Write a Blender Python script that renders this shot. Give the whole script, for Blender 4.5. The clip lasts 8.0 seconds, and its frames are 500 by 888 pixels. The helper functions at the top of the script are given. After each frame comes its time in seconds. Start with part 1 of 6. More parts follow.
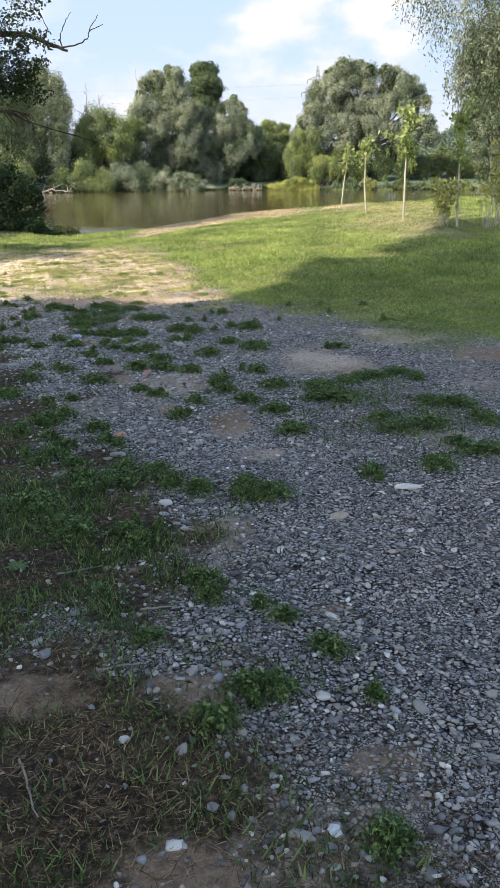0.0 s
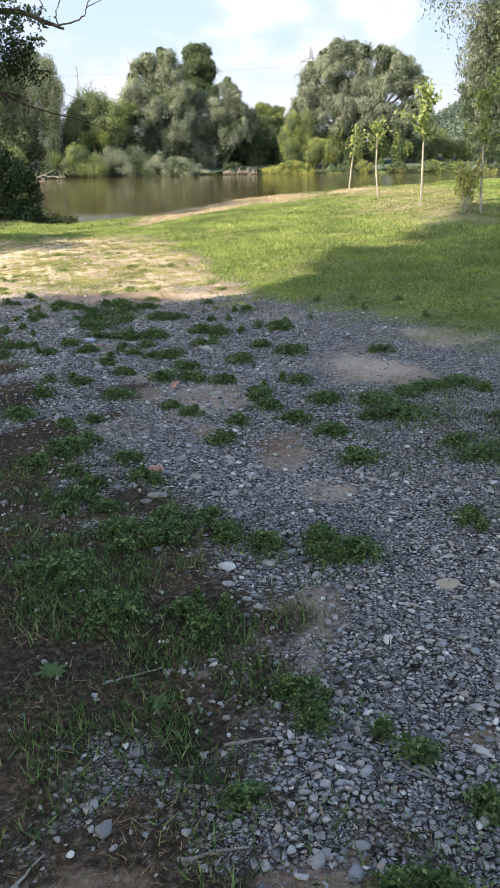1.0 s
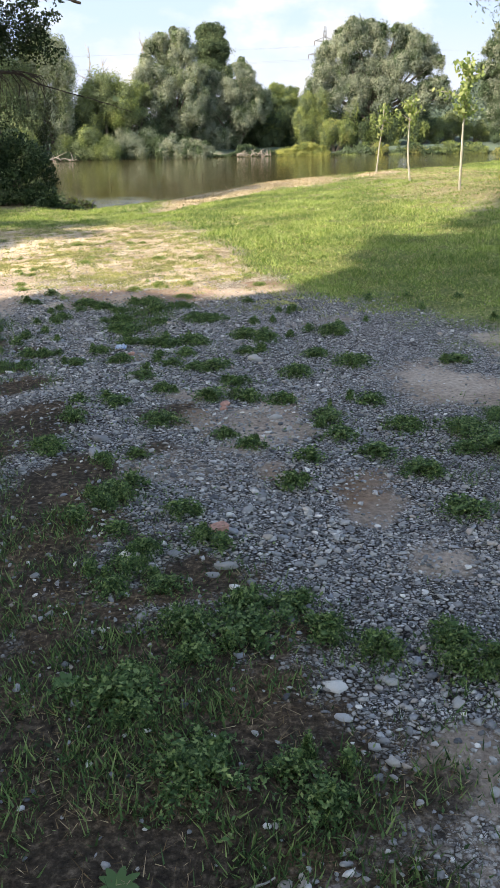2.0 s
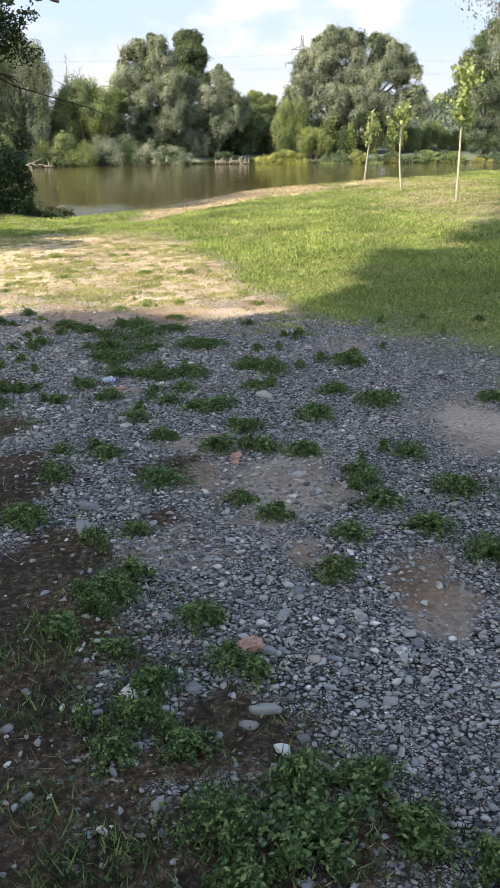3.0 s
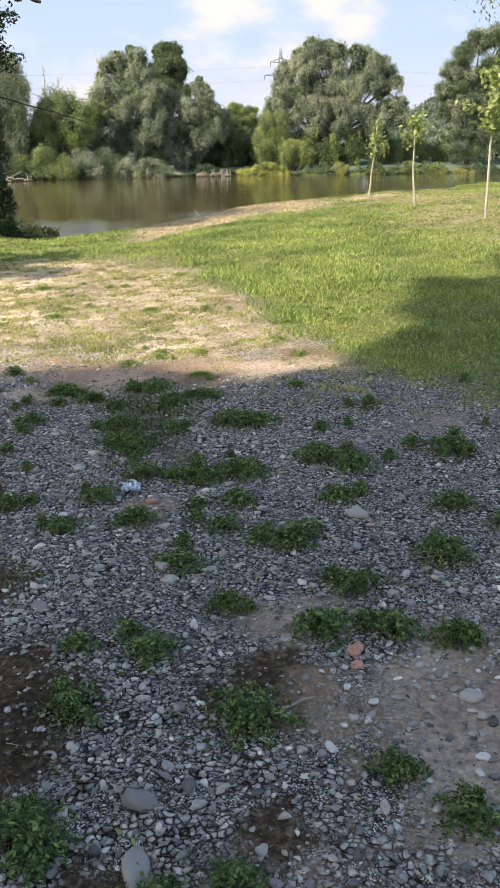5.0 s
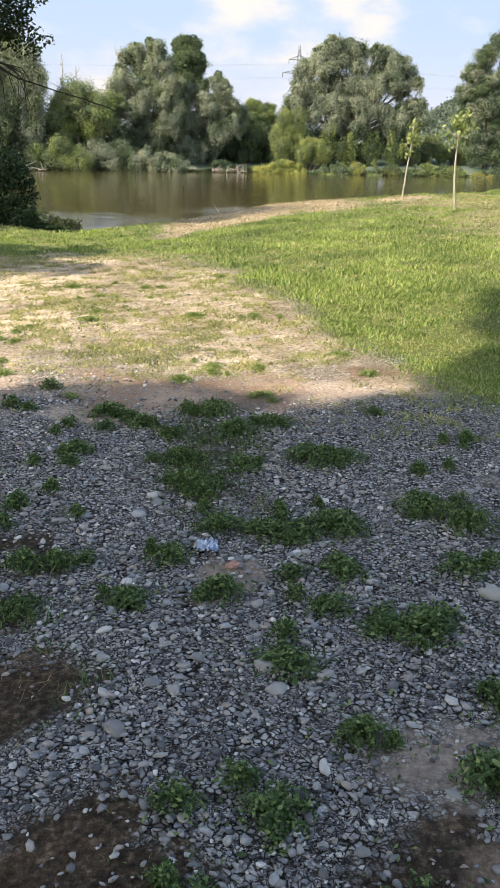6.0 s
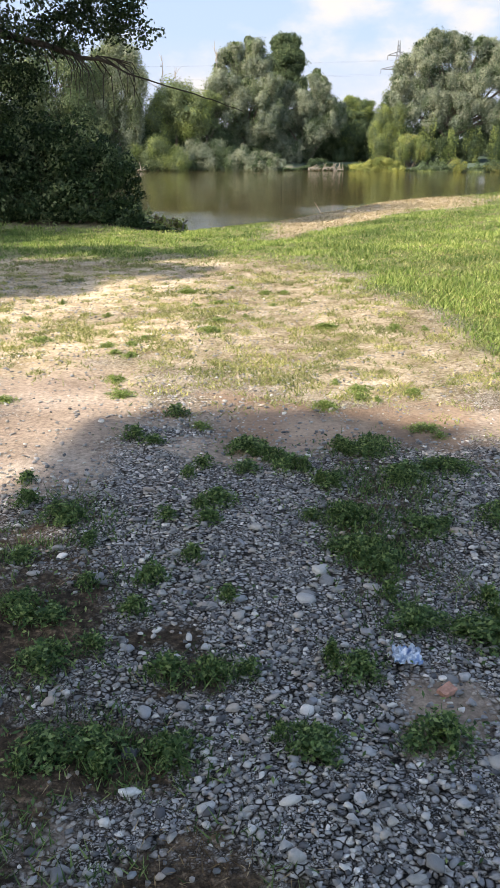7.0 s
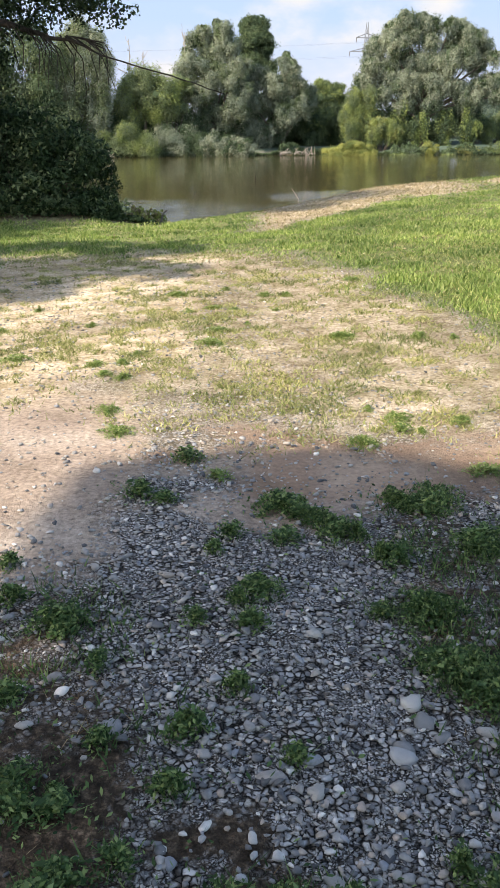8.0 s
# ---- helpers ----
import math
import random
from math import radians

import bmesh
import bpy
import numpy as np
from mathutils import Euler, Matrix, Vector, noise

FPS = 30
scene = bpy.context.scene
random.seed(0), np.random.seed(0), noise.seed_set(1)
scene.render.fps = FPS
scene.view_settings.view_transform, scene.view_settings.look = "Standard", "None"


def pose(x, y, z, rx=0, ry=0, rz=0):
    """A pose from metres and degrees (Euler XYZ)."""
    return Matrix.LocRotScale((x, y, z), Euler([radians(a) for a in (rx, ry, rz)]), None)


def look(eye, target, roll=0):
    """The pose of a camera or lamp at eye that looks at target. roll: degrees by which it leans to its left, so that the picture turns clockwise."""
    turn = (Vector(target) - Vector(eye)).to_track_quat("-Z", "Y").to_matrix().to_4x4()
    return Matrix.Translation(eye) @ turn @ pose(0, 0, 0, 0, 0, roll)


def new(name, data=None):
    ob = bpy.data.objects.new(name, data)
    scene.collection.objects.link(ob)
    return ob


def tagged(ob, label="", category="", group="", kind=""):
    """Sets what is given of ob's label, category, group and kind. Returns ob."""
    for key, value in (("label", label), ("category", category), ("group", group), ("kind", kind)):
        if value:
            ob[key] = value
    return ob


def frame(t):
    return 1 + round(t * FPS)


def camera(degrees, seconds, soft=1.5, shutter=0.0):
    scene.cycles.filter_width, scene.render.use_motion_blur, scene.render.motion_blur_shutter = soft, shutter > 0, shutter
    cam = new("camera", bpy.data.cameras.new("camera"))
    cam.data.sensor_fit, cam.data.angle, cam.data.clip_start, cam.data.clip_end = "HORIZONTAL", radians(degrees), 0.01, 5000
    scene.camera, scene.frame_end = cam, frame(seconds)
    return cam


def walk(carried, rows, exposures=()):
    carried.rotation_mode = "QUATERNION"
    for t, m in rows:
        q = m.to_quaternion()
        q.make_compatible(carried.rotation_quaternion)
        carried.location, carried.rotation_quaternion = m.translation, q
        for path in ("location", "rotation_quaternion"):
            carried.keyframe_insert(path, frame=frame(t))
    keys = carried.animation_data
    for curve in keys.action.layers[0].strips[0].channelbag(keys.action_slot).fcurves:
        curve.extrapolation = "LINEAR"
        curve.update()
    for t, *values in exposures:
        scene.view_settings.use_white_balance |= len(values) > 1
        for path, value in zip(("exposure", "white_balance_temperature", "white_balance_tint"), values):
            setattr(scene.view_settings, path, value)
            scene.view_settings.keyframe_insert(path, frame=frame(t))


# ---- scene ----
cam = camera(33.7, 8.0, soft=1.5)
PATH = [
    (0, (-0.063, -0.028, 1.581), (-0.027, 1.871, 0.954), -0.1),
    (0.5, (-0.245, 0.404, 1.57), (-0.243, 2.292, 0.912), -0.4),
    (1, (-0.392, 0.834, 1.571), (-0.345, 2.721, 0.911), -0.6),
    (1.5, (-0.514, 1.296, 1.581), (-0.495, 3.173, 0.89), -0.7),
    (2, (-0.687, 1.731, 1.573), (-0.668, 3.606, 0.876), -0.8),
    (2.2, (-0.733, 1.904, 1.562), (-0.707, 3.778, 0.864), -0.5),
    (3.3, (-0.962, 2.851, 1.55), (-0.872, 4.73, 0.872), -0.1),
    (3.5, (-1.025, 3.014, 1.555), (-0.932, 4.891, 0.872), 0.2),
    (4, (-1.109, 3.523, 1.568), (-1.02, 5.41, 0.912), 0.1),
    (4.2, (-1.15, 3.68, 1.558), (-1.056, 5.566, 0.9), 0.2),
    (5.3, (-1.369, 4.598, 1.569), (-1.246, 6.484, 0.913), -0.8),
    (5.5, (-1.446, 4.766, 1.514), (-1.328, 6.654, 0.863), 0.3),
    (6, (-1.652, 5.136, 1.532), (-1.542, 7.02, 0.868), 1.3),
    (6.5, (-1.812, 5.612, 1.496), (-1.89, 7.495, 0.827), -0.6),
    (7, (-2.009, 6.003, 1.465), (-2.11, 7.885, 0.796), 0.5),
    (7.5, (-2.152, 6.404, 1.477), (-2.211, 8.282, 0.792), 0.4),
    (8, (-2.293, 6.849, 1.473), (-2.335, 8.722, 0.774), -0.2),
]
walk(cam, [(t, look(eye, target, roll)) for t, eye, target, roll in PATH], [(0.0, 1.47, 7100, 10), (0.7, 1.57, 7250, 10), (2.0, 1.61, 7350, 10), (3.5, 1.53, 7500, 10), (5.5, 1.37, 7400, 10), (7.0, 1.38, 7150, 10), (8.0, 1.33, 6950, 10)])

# ---- sky, sun ----
TO_SUN = Vector((-0.80, -0.60, 0.90)).normalized()
world = bpy.data.worlds.new("world")
scene.world = world
world.use_nodes = True
wn = world.node_tree.nodes
sky = wn.new("ShaderNodeTexSky")
sky.sky_type, sky.sun_disc = "NISHITA", False
sky.sun_elevation = math.asin(TO_SUN.z)
sky.sun_rotation = math.atan2(TO_SUN.x, TO_SUN.y)
sky.air_density, sky.dust_density, sky.ozone_density = 1.0, 1.2, 1.0
wn["Background"].inputs["Strength"].default_value = 0.15
world.node_tree.links.new(sky.outputs["Color"], wn["Background"].inputs["Color"])
sun_data = bpy.data.lights.new("sun", "SUN")
sun_data.energy, sun_data.angle, sun_data.color = 3.35, radians(0.8), (1.0, 0.93, 0.82)
sun = new("sun", sun_data)
sun.matrix_basis = look(TO_SUN * 60, (0, 0, 0))

# ---- materials ----


def material(name, rough=0.8, spec=0.3):
    m = bpy.data.materials.new(name)
    m.use_nodes = True
    t = m.node_tree
    b = t.nodes["Principled BSDF"]
    b.inputs["Roughness"].default_value = rough
    b.inputs["Specular IOR Level"].default_value = spec
    return m, t, b


def node(t, kind, **values):
    n = t.nodes.new(kind)
    for key, value in values.items():
        n.inputs[key.replace("_", " ")].default_value = value
    return n


def ramp(t, source, stops):
    r = t.nodes.new("ShaderNodeValToRGB")
    r.color_ramp.elements[0].position, r.color_ramp.elements[0].color = stops[0][0], (*stops[0][1], 1)
    r.color_ramp.elements[1].position, r.color_ramp.elements[1].color = stops[-1][0], (*stops[-1][1], 1)
    for at, colour in stops[1:-1]:
        r.color_ramp.elements.new(at).color = (*colour, 1)
    t.links.new(source, r.inputs["Fac"])
    return r.outputs["Color"]


def noise_tex(t, scale, detail=4.0, rough=0.55, coords=None):
    n = node(t, "ShaderNodeTexNoise", Scale=scale, Detail=detail, Roughness=rough)
    if coords:
        t.links.new(coords, n.inputs["Vector"])
    return n.outputs["Fac"]


def mixed(t, fac, a, b, mode="MIX"):
    m = t.nodes.new("ShaderNodeMix")
    m.data_type, m.blend_type = "RGBA", mode
    if isinstance(fac, float):
        m.inputs["Factor"].default_value = fac
    else:
        t.links.new(fac, m.inputs["Factor"])
    for value, slot in ((a, m.inputs[6]), (b, m.inputs[7])):
        if isinstance(value, tuple):
            slot.default_value = (*value, 1)
        else:
            t.links.new(value, slot)
    return m.outputs[2]


def maths(t, kind, a, b):
    m = t.nodes.new("ShaderNodeMath")
    m.operation = kind
    for value, slot in ((a, m.inputs[0]), (b, m.inputs[1])):
        if isinstance(value, (int, float)):
            slot.default_value = value
        else:
            t.links.new(value, slot)
    return m.outputs[0]


def bump(t, b, height, strength, distance):
    n = node(t, "ShaderNodeBump", Strength=strength, Distance=distance)
    t.links.new(height, n.inputs["Height"])
    t.links.new(n.outputs["Normal"], b.inputs["Normal"])


def leaf_material(name, dark, mid, light, through_light=0.35, rough=0.55, big=0.0, spec=0.25):
    """Leaves: every leaf has its own tone; big: how much broad noise shifts whole boughs."""
    m, t, b = material(name, rough, spec)
    geo = t.nodes.new("ShaderNodeNewGeometry")
    colour = ramp(t, geo.outputs["Random Per Island"], [(0.0, dark), (0.55, mid), (1.0, light)])
    if big:
        co = t.nodes.new("ShaderNodeTexCoord").outputs["Object"]
        n = noise_tex(t, big, 2.0, 0.5, co)
        tone = ramp(t, n, [(0.3, (0.55, 0.6, 0.58)), (0.7, (1.3, 1.24, 1.12))])
        colour = mixed(t, 1.0, colour, tone, "MULTIPLY")
    t.links.new(colour, b.inputs["Base Color"])
    tr = t.nodes.new("ShaderNodeBsdfTranslucent")
    t.links.new(mixed(t, 1.0, colour, (1.05, 1.15, 0.7), "MULTIPLY"), tr.inputs["Color"])
    mix = node(t, "ShaderNodeMixShader", Fac=through_light)
    t.links.new(b.outputs[0], mix.inputs[1])
    t.links.new(tr.outputs[0], mix.inputs[2])
    t.links.new(mix.outputs[0], t.nodes["Material Output"].inputs["Surface"])
    return m


def bark_material(name, dark, light, scale=9.0):
    m, t, b = material(name, 0.9, 0.15)
    co = t.nodes.new("ShaderNodeTexCoord").outputs["Object"]
    mp = node(t, "ShaderNodeMapping", Scale=(1.0, 1.0, 0.25))
    t.links.new(co, mp.inputs["Vector"])
    n = noise_tex(t, scale, 6.0, 0.65, mp.outputs[0])
    t.links.new(ramp(t, n, [(0.3, dark), (0.7, light)]), b.inputs["Base Color"])
    bump(t, b, n, 0.6, 0.03)
    return m


def stone_material(name):
    m, t, b = material(name, 0.75, 0.3)
    geo = t.nodes.new("ShaderNodeNewGeometry")
    info = t.nodes.new("ShaderNodeObjectInfo")
    which = maths(t, "FRACT", maths(t, "ADD", geo.outputs["Random Per Island"], info.outputs["Random"]), 0.0)
    tone = ramp(t, which, [(0.0, (0.06, 0.06, 0.064)), (0.2, (0.145, 0.141, 0.141)), (0.45, (0.23, 0.22, 0.208)), (0.64, (0.30, 0.28, 0.255)), (0.73, (0.30, 0.245, 0.20)), (0.80, (0.19, 0.198, 0.215)), (0.92, (0.37, 0.35, 0.325)), (1.0, (0.54, 0.51, 0.475))])
    co = t.nodes.new("ShaderNodeTexCoord").outputs["Object"]
    n = noise_tex(t, 45.0, 5.0, 0.65, co)
    colour = mixed(t, 1.0, tone, ramp(t, n, [(0.3, (0.95, 0.95, 0.95)), (0.7, (1.62, 1.58, 1.54))]), "MULTIPLY")
    t.links.new(colour, b.inputs["Base Color"])
    bump(t, b, noise_tex(t, 140.0, 4.0, 0.6, co), 0.35, 0.004)
    return m


def ground_material():
    m, t, b = material("ground", 0.95, 0.15)
    co = t.nodes.new("ShaderNodeTexCoord").outputs["Object"]

    def mask(name):
        a = t.nodes.new("ShaderNodeAttribute")
        a.attribute_name = name
        return a.outputs["Fac"]

    ragged = maths(t, "SUBTRACT", noise_tex(t, 11.0, 6.0, 0.7, co), 0.5)

    def frayed(name):
        """A cover's mask with a broken, crumbly border."""
        spread = maths(t, "ADD", mask(name), maths(t, "MULTIPLY", ragged, 1.5))
        return ramp(t, spread, [(0.3, (0, 0, 0)), (0.7, (1, 1, 1))])

    broad = noise_tex(t, 1.6, 6.0, 0.62, co)
    fine = noise_tex(t, 38.0, 6.0, 0.7, co)
    def packed(scale):
        edge, cell = node(t, "ShaderNodeTexVoronoi", Scale=scale), node(t, "ShaderNodeTexVoronoi", Scale=scale)
        edge.feature = "DISTANCE_TO_EDGE"
        warp = node(t, "ShaderNodeTexNoise", Scale=scale * 0.5)
        t.links.new(co, warp.inputs["Vector"])
        shifted = mixed(t, 0.02, co, warp.outputs["Color"], "LINEAR_LIGHT")
        t.links.new(shifted, edge.inputs["Vector"])
        t.links.new(shifted, cell.inputs["Vector"])
        tone = t.nodes.new("ShaderNodeSeparateColor")
        t.links.new(cell.outputs["Color"], tone.inputs[0])
        colour = ramp(t, tone.outputs[0], [(0.0, (0.17, 0.165, 0.17)), (0.3, (0.40, 0.385, 0.38)), (0.6, (0.57, 0.54, 0.515)), (0.82, (0.63, 0.57, 0.50)), (1.0, (0.76, 0.72, 0.68))])
        # Dark joints, deepened by painted contact shade; pebble rims darken like shaded round sides.
        gap = ramp(t, edge.outputs["Distance"], [(0.03, (0.06, 0.052, 0.045)), (0.15, (1.0, 1.0, 1.0))])
        rim_shade = ramp(t, cell.outputs["Distance"], [(0.36, (1.0, 1.0, 1.0)), (0.62, (0.36, 0.32, 0.28))])
        return mixed(t, 1.0, mixed(t, 1.0, colour, gap, "MULTIPLY"), rim_shade, "MULTIPLY"), edge.outputs["Distance"]

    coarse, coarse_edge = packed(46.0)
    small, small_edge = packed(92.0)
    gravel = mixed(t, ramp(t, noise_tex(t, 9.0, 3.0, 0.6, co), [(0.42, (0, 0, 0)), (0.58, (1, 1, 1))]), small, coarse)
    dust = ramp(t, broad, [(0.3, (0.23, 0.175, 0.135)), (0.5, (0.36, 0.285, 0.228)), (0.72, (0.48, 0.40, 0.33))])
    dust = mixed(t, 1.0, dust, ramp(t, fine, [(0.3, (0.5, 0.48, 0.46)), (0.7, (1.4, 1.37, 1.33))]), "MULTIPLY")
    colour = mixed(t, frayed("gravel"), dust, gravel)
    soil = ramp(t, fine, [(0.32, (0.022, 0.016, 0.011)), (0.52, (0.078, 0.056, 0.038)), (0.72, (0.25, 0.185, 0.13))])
    # Warm lighter blotches in the soil colour stand in for dim sun dapples.
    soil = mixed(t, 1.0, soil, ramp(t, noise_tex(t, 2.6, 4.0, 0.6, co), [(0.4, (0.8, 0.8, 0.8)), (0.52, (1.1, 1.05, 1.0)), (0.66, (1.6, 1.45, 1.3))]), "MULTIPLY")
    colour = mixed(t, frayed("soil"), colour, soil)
    straw = ramp(t, fine, [(0.32, (0.20, 0.14, 0.09)), (0.47, (0.46, 0.365, 0.255)), (0.64, (0.70, 0.595, 0.46))])
    straw = mixed(t, 1.0, straw, ramp(t, noise_tex(t, 0.9, 5.0, 0.65, co), [(0.32, (0.62, 0.60, 0.56)), (0.5, (1.0, 1.0, 1.0)), (0.7, (1.3, 1.3, 1.32))]), "MULTIPLY")
    mottle = ramp(t, noise_tex(t, 4.2, 6.0, 0.72, co), [(0.38, (1.18, 1.18, 1.18)), (0.50, (0.94, 0.92, 0.84)), (0.62, (0.62, 0.60, 0.44))])
    straw = mixed(t, 1.0, straw, mottle, "MULTIPLY")
    colour = mixed(t, mask("dry"), colour, straw)
    # Beaten earth; the painted sun flecks in the sward share its colour.
    earth = ramp(t, broad, [(0.3, (0.23, 0.15, 0.10)), (0.5, (0.33, 0.23, 0.165)), (0.7, (0.43, 0.325, 0.24))])
    earth = mixed(t, 1.0, earth, ramp(t, fine, [(0.3, (0.7, 0.7, 0.7)), (0.7, (1.25, 1.22, 1.18))]), "MULTIPLY")
    colour = mixed(t, frayed("earth"), colour, earth)
    turf = ramp(t, fine, [(0.32, (0.04, 0.06, 0.018)), (0.5, (0.16, 0.19, 0.06)), (0.7, (0.40, 0.37, 0.165))])
    turf = mixed(t, 1.0, turf, ramp(t, broad, [(0.3, (0.75, 0.85, 0.7)), (0.7, (1.2, 1.1, 1.05))]), "MULTIPLY")
    colour = mixed(t, mask("lawn"), colour, turf)
    colour = mixed(t, mask("field"), colour, ramp(t, noise_tex(t, 0.03, 5.0, 0.6, co), [(0.3, (0.13, 0.13, 0.06)), (0.7, (0.23, 0.20, 0.11))]))
    # Green tilted to blue: a thin haze put into the far ground's colour.
    wood = ramp(t, noise_tex(t, 0.05, 6.0, 0.7, co), [(0.3, (0.05, 0.075, 0.06)), (0.6, (0.10, 0.13, 0.09)), (0.8, (0.15, 0.17, 0.12))])
    colour = mixed(t, mask("far"), colour, wood)
    mud = ramp(t, broad, [(0.3, (0.09, 0.075, 0.05)), (0.7, (0.17, 0.14, 0.10))])
    colour = mixed(t, mask("mud"), colour, mud)
    t.links.new(colour, b.inputs["Base Color"])
    stony = maths(t, "MULTIPLY", maths(t, "MINIMUM", maths(t, "ADD", coarse_edge, small_edge), 0.4), maths(t, "MULTIPLY", mask("gravel"), 2.2))
    height = maths(t, "ADD", stony, fine)
    bump(t, b, height, 0.9, 0.012)
    return m


def water_material():
    m, t, b = material("river_water", 0.04, 0.5)
    b.inputs["IOR"].default_value = 1.33
    co = t.nodes.new("ShaderNodeTexCoord").outputs["Object"]
    n0 = noise_tex(t, 0.06, 3.0, 0.5, co)
    t.links.new(ramp(t, n0, [(0.3, (0.062, 0.050, 0.020)), (0.7, (0.088, 0.070, 0.030))]), b.inputs["Base Color"])
    mp = node(t, "ShaderNodeMapping", Scale=(0.35, 1.0, 1.0))
    t.links.new(co, mp.inputs["Vector"])
    ripple = maths(t, "ADD", noise_tex(t, 1.1, 3.0, 0.55, mp.outputs[0]), maths(t, "MULTIPLY", noise_tex(t, 6.0, 2.0, 0.5, mp.outputs[0]), 0.25))
    riffle = 0.0
    for place, reach in (((-7.0, 38.0, 0.0), 7.0), ((1.0, 46.0, 0.0), 5.0), ((22.0, 62.0, 0.0), 8.0)):
        off = t.nodes.new("ShaderNodeVectorMath")
        off.operation = "DISTANCE"
        off.inputs[1].default_value = place
        t.links.new(co, off.inputs[0])
        riffle = maths(t, "MAXIMUM", maths(t, "SUBTRACT", 1.0, maths(t, "DIVIDE", off.outputs["Value"], reach)), riffle)
    broken = maths(t, "MULTIPLY", noise_tex(t, 3.0, 3.0, 0.6, mp.outputs[0]), maths(t, "MULTIPLY", riffle, 5.0))
    bump(t, b, maths(t, "ADD", ripple, broken), 0.16, 0.10)
    return m


def plain(name, colour, rough=0.6, metal=0.0, scale=20.0, spread=0.25):
    m, t, b = material(name, rough, 0.4)
    co = t.nodes.new("ShaderNodeTexCoord").outputs["Object"]
    lo, hi = tuple(c * (1 - spread) for c in colour), tuple(min(1, c * (1 + spread)) for c in colour)
    t.links.new(ramp(t, noise_tex(t, scale, 5.0, 0.6, co), [(0.3, lo), (0.7, hi)]), b.inputs["Base Color"])
    b.inputs["Metallic"].default_value = metal
    return m


M_GROUND, M_WATER, M_STONE = ground_material(), water_material(), stone_material("stone")
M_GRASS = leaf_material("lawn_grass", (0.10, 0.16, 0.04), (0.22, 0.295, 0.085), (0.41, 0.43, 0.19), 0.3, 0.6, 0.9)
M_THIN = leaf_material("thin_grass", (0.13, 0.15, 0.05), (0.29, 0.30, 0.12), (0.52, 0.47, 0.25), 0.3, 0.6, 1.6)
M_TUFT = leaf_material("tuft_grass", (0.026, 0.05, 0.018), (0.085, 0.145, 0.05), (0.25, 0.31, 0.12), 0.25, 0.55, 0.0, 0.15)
M_STRAW = leaf_material("straw", (0.16, 0.12, 0.07), (0.34, 0.27, 0.16), (0.52, 0.43, 0.28), 0.25, 0.8)
M_STALK = leaf_material("dead_stalk", (0.07, 0.045, 0.025), (0.20, 0.13, 0.07), (0.46, 0.34, 0.21), 0.2, 0.8, 0.0, 0.1)
M_WILLOW = leaf_material("willow_leaf", (0.110, 0.133, 0.078), (0.184, 0.221, 0.130), (0.248, 0.299, 0.175), 0.3, 0.6, 0.25, 0.08)
M_GREY = leaf_material("grey_leaf", (0.142, 0.160, 0.128), (0.240, 0.268, 0.216), (0.315, 0.350, 0.285), 0.3, 0.6, 0.25, 0.08)
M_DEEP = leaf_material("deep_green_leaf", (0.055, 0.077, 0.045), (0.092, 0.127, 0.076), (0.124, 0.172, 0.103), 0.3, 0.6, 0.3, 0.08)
M_DARK = leaf_material("dark_leaf", (0.014, 0.028, 0.013), (0.033, 0.056, 0.027), (0.062, 0.095, 0.045), 0.2, 0.6, 0.4, 0.1)
M_BRIGHT = leaf_material("vine_leaf", (0.161, 0.195, 0.075), (0.215, 0.26, 0.1), (0.28, 0.338, 0.13), 0.25, 0.55, 0.5, 0.08)
M_YELLOW = leaf_material("yellow_leaf", (0.265, 0.269, 0.094), (0.34, 0.345, 0.12), (0.435, 0.442, 0.154), 0.35, 0.5, 0.5, 0.1)
M_SHADE = leaf_material("shade_tree_leaf", (0.10, 0.16, 0.04), (0.18, 0.25, 0.07), (0.28, 0.34, 0.12), 0.55, 0.5)
M_POPLAR = leaf_material("poplar_leaf", (0.13, 0.18, 0.055), (0.235, 0.285, 0.10), (0.38, 0.41, 0.18), 0.4, 0.5)
M_AUTUMN = leaf_material("turning_leaf", (0.16, 0.19, 0.06), (0.32, 0.32, 0.12), (0.52, 0.43, 0.19), 0.4, 0.5)
M_OAK = leaf_material("oak_leaf", (0.016, 0.027, 0.014), (0.034, 0.054, 0.026), (0.075, 0.105, 0.05), 0.2, 0.6, 0.4, 0.1)
M_BLACK_BARK = bark_material("black_bark", (0.018, 0.015, 0.012), (0.06, 0.05, 0.042))
M_BARK = bark_material("bark", (0.05, 0.04, 0.03), (0.17, 0.14, 0.11))
M_PALE = bark_material("pale_bark", (0.22, 0.20, 0.15), (0.45, 0.42, 0.34), 25.0)
M_DEAD = bark_material("dead_wood", (0.20, 0.17, 0.14), (0.42, 0.38, 0.32), 12.0)
M_STEEL = plain("galvanised_steel", (0.20, 0.21, 0.23), 0.6, 0.4, 3.0)

# ---- mesh helpers ----
rng = np.random.default_rng(7)


def reseed(*key):
    """Random numbers of a thing's own, so that one thing's build never changes another's."""
    global rng
    rng = np.random.default_rng([abs(int(k * 100)) for k in key])


def smooth(v):
    v = np.clip(v, 0, 1)
    return v * v * (3 - 2 * v)


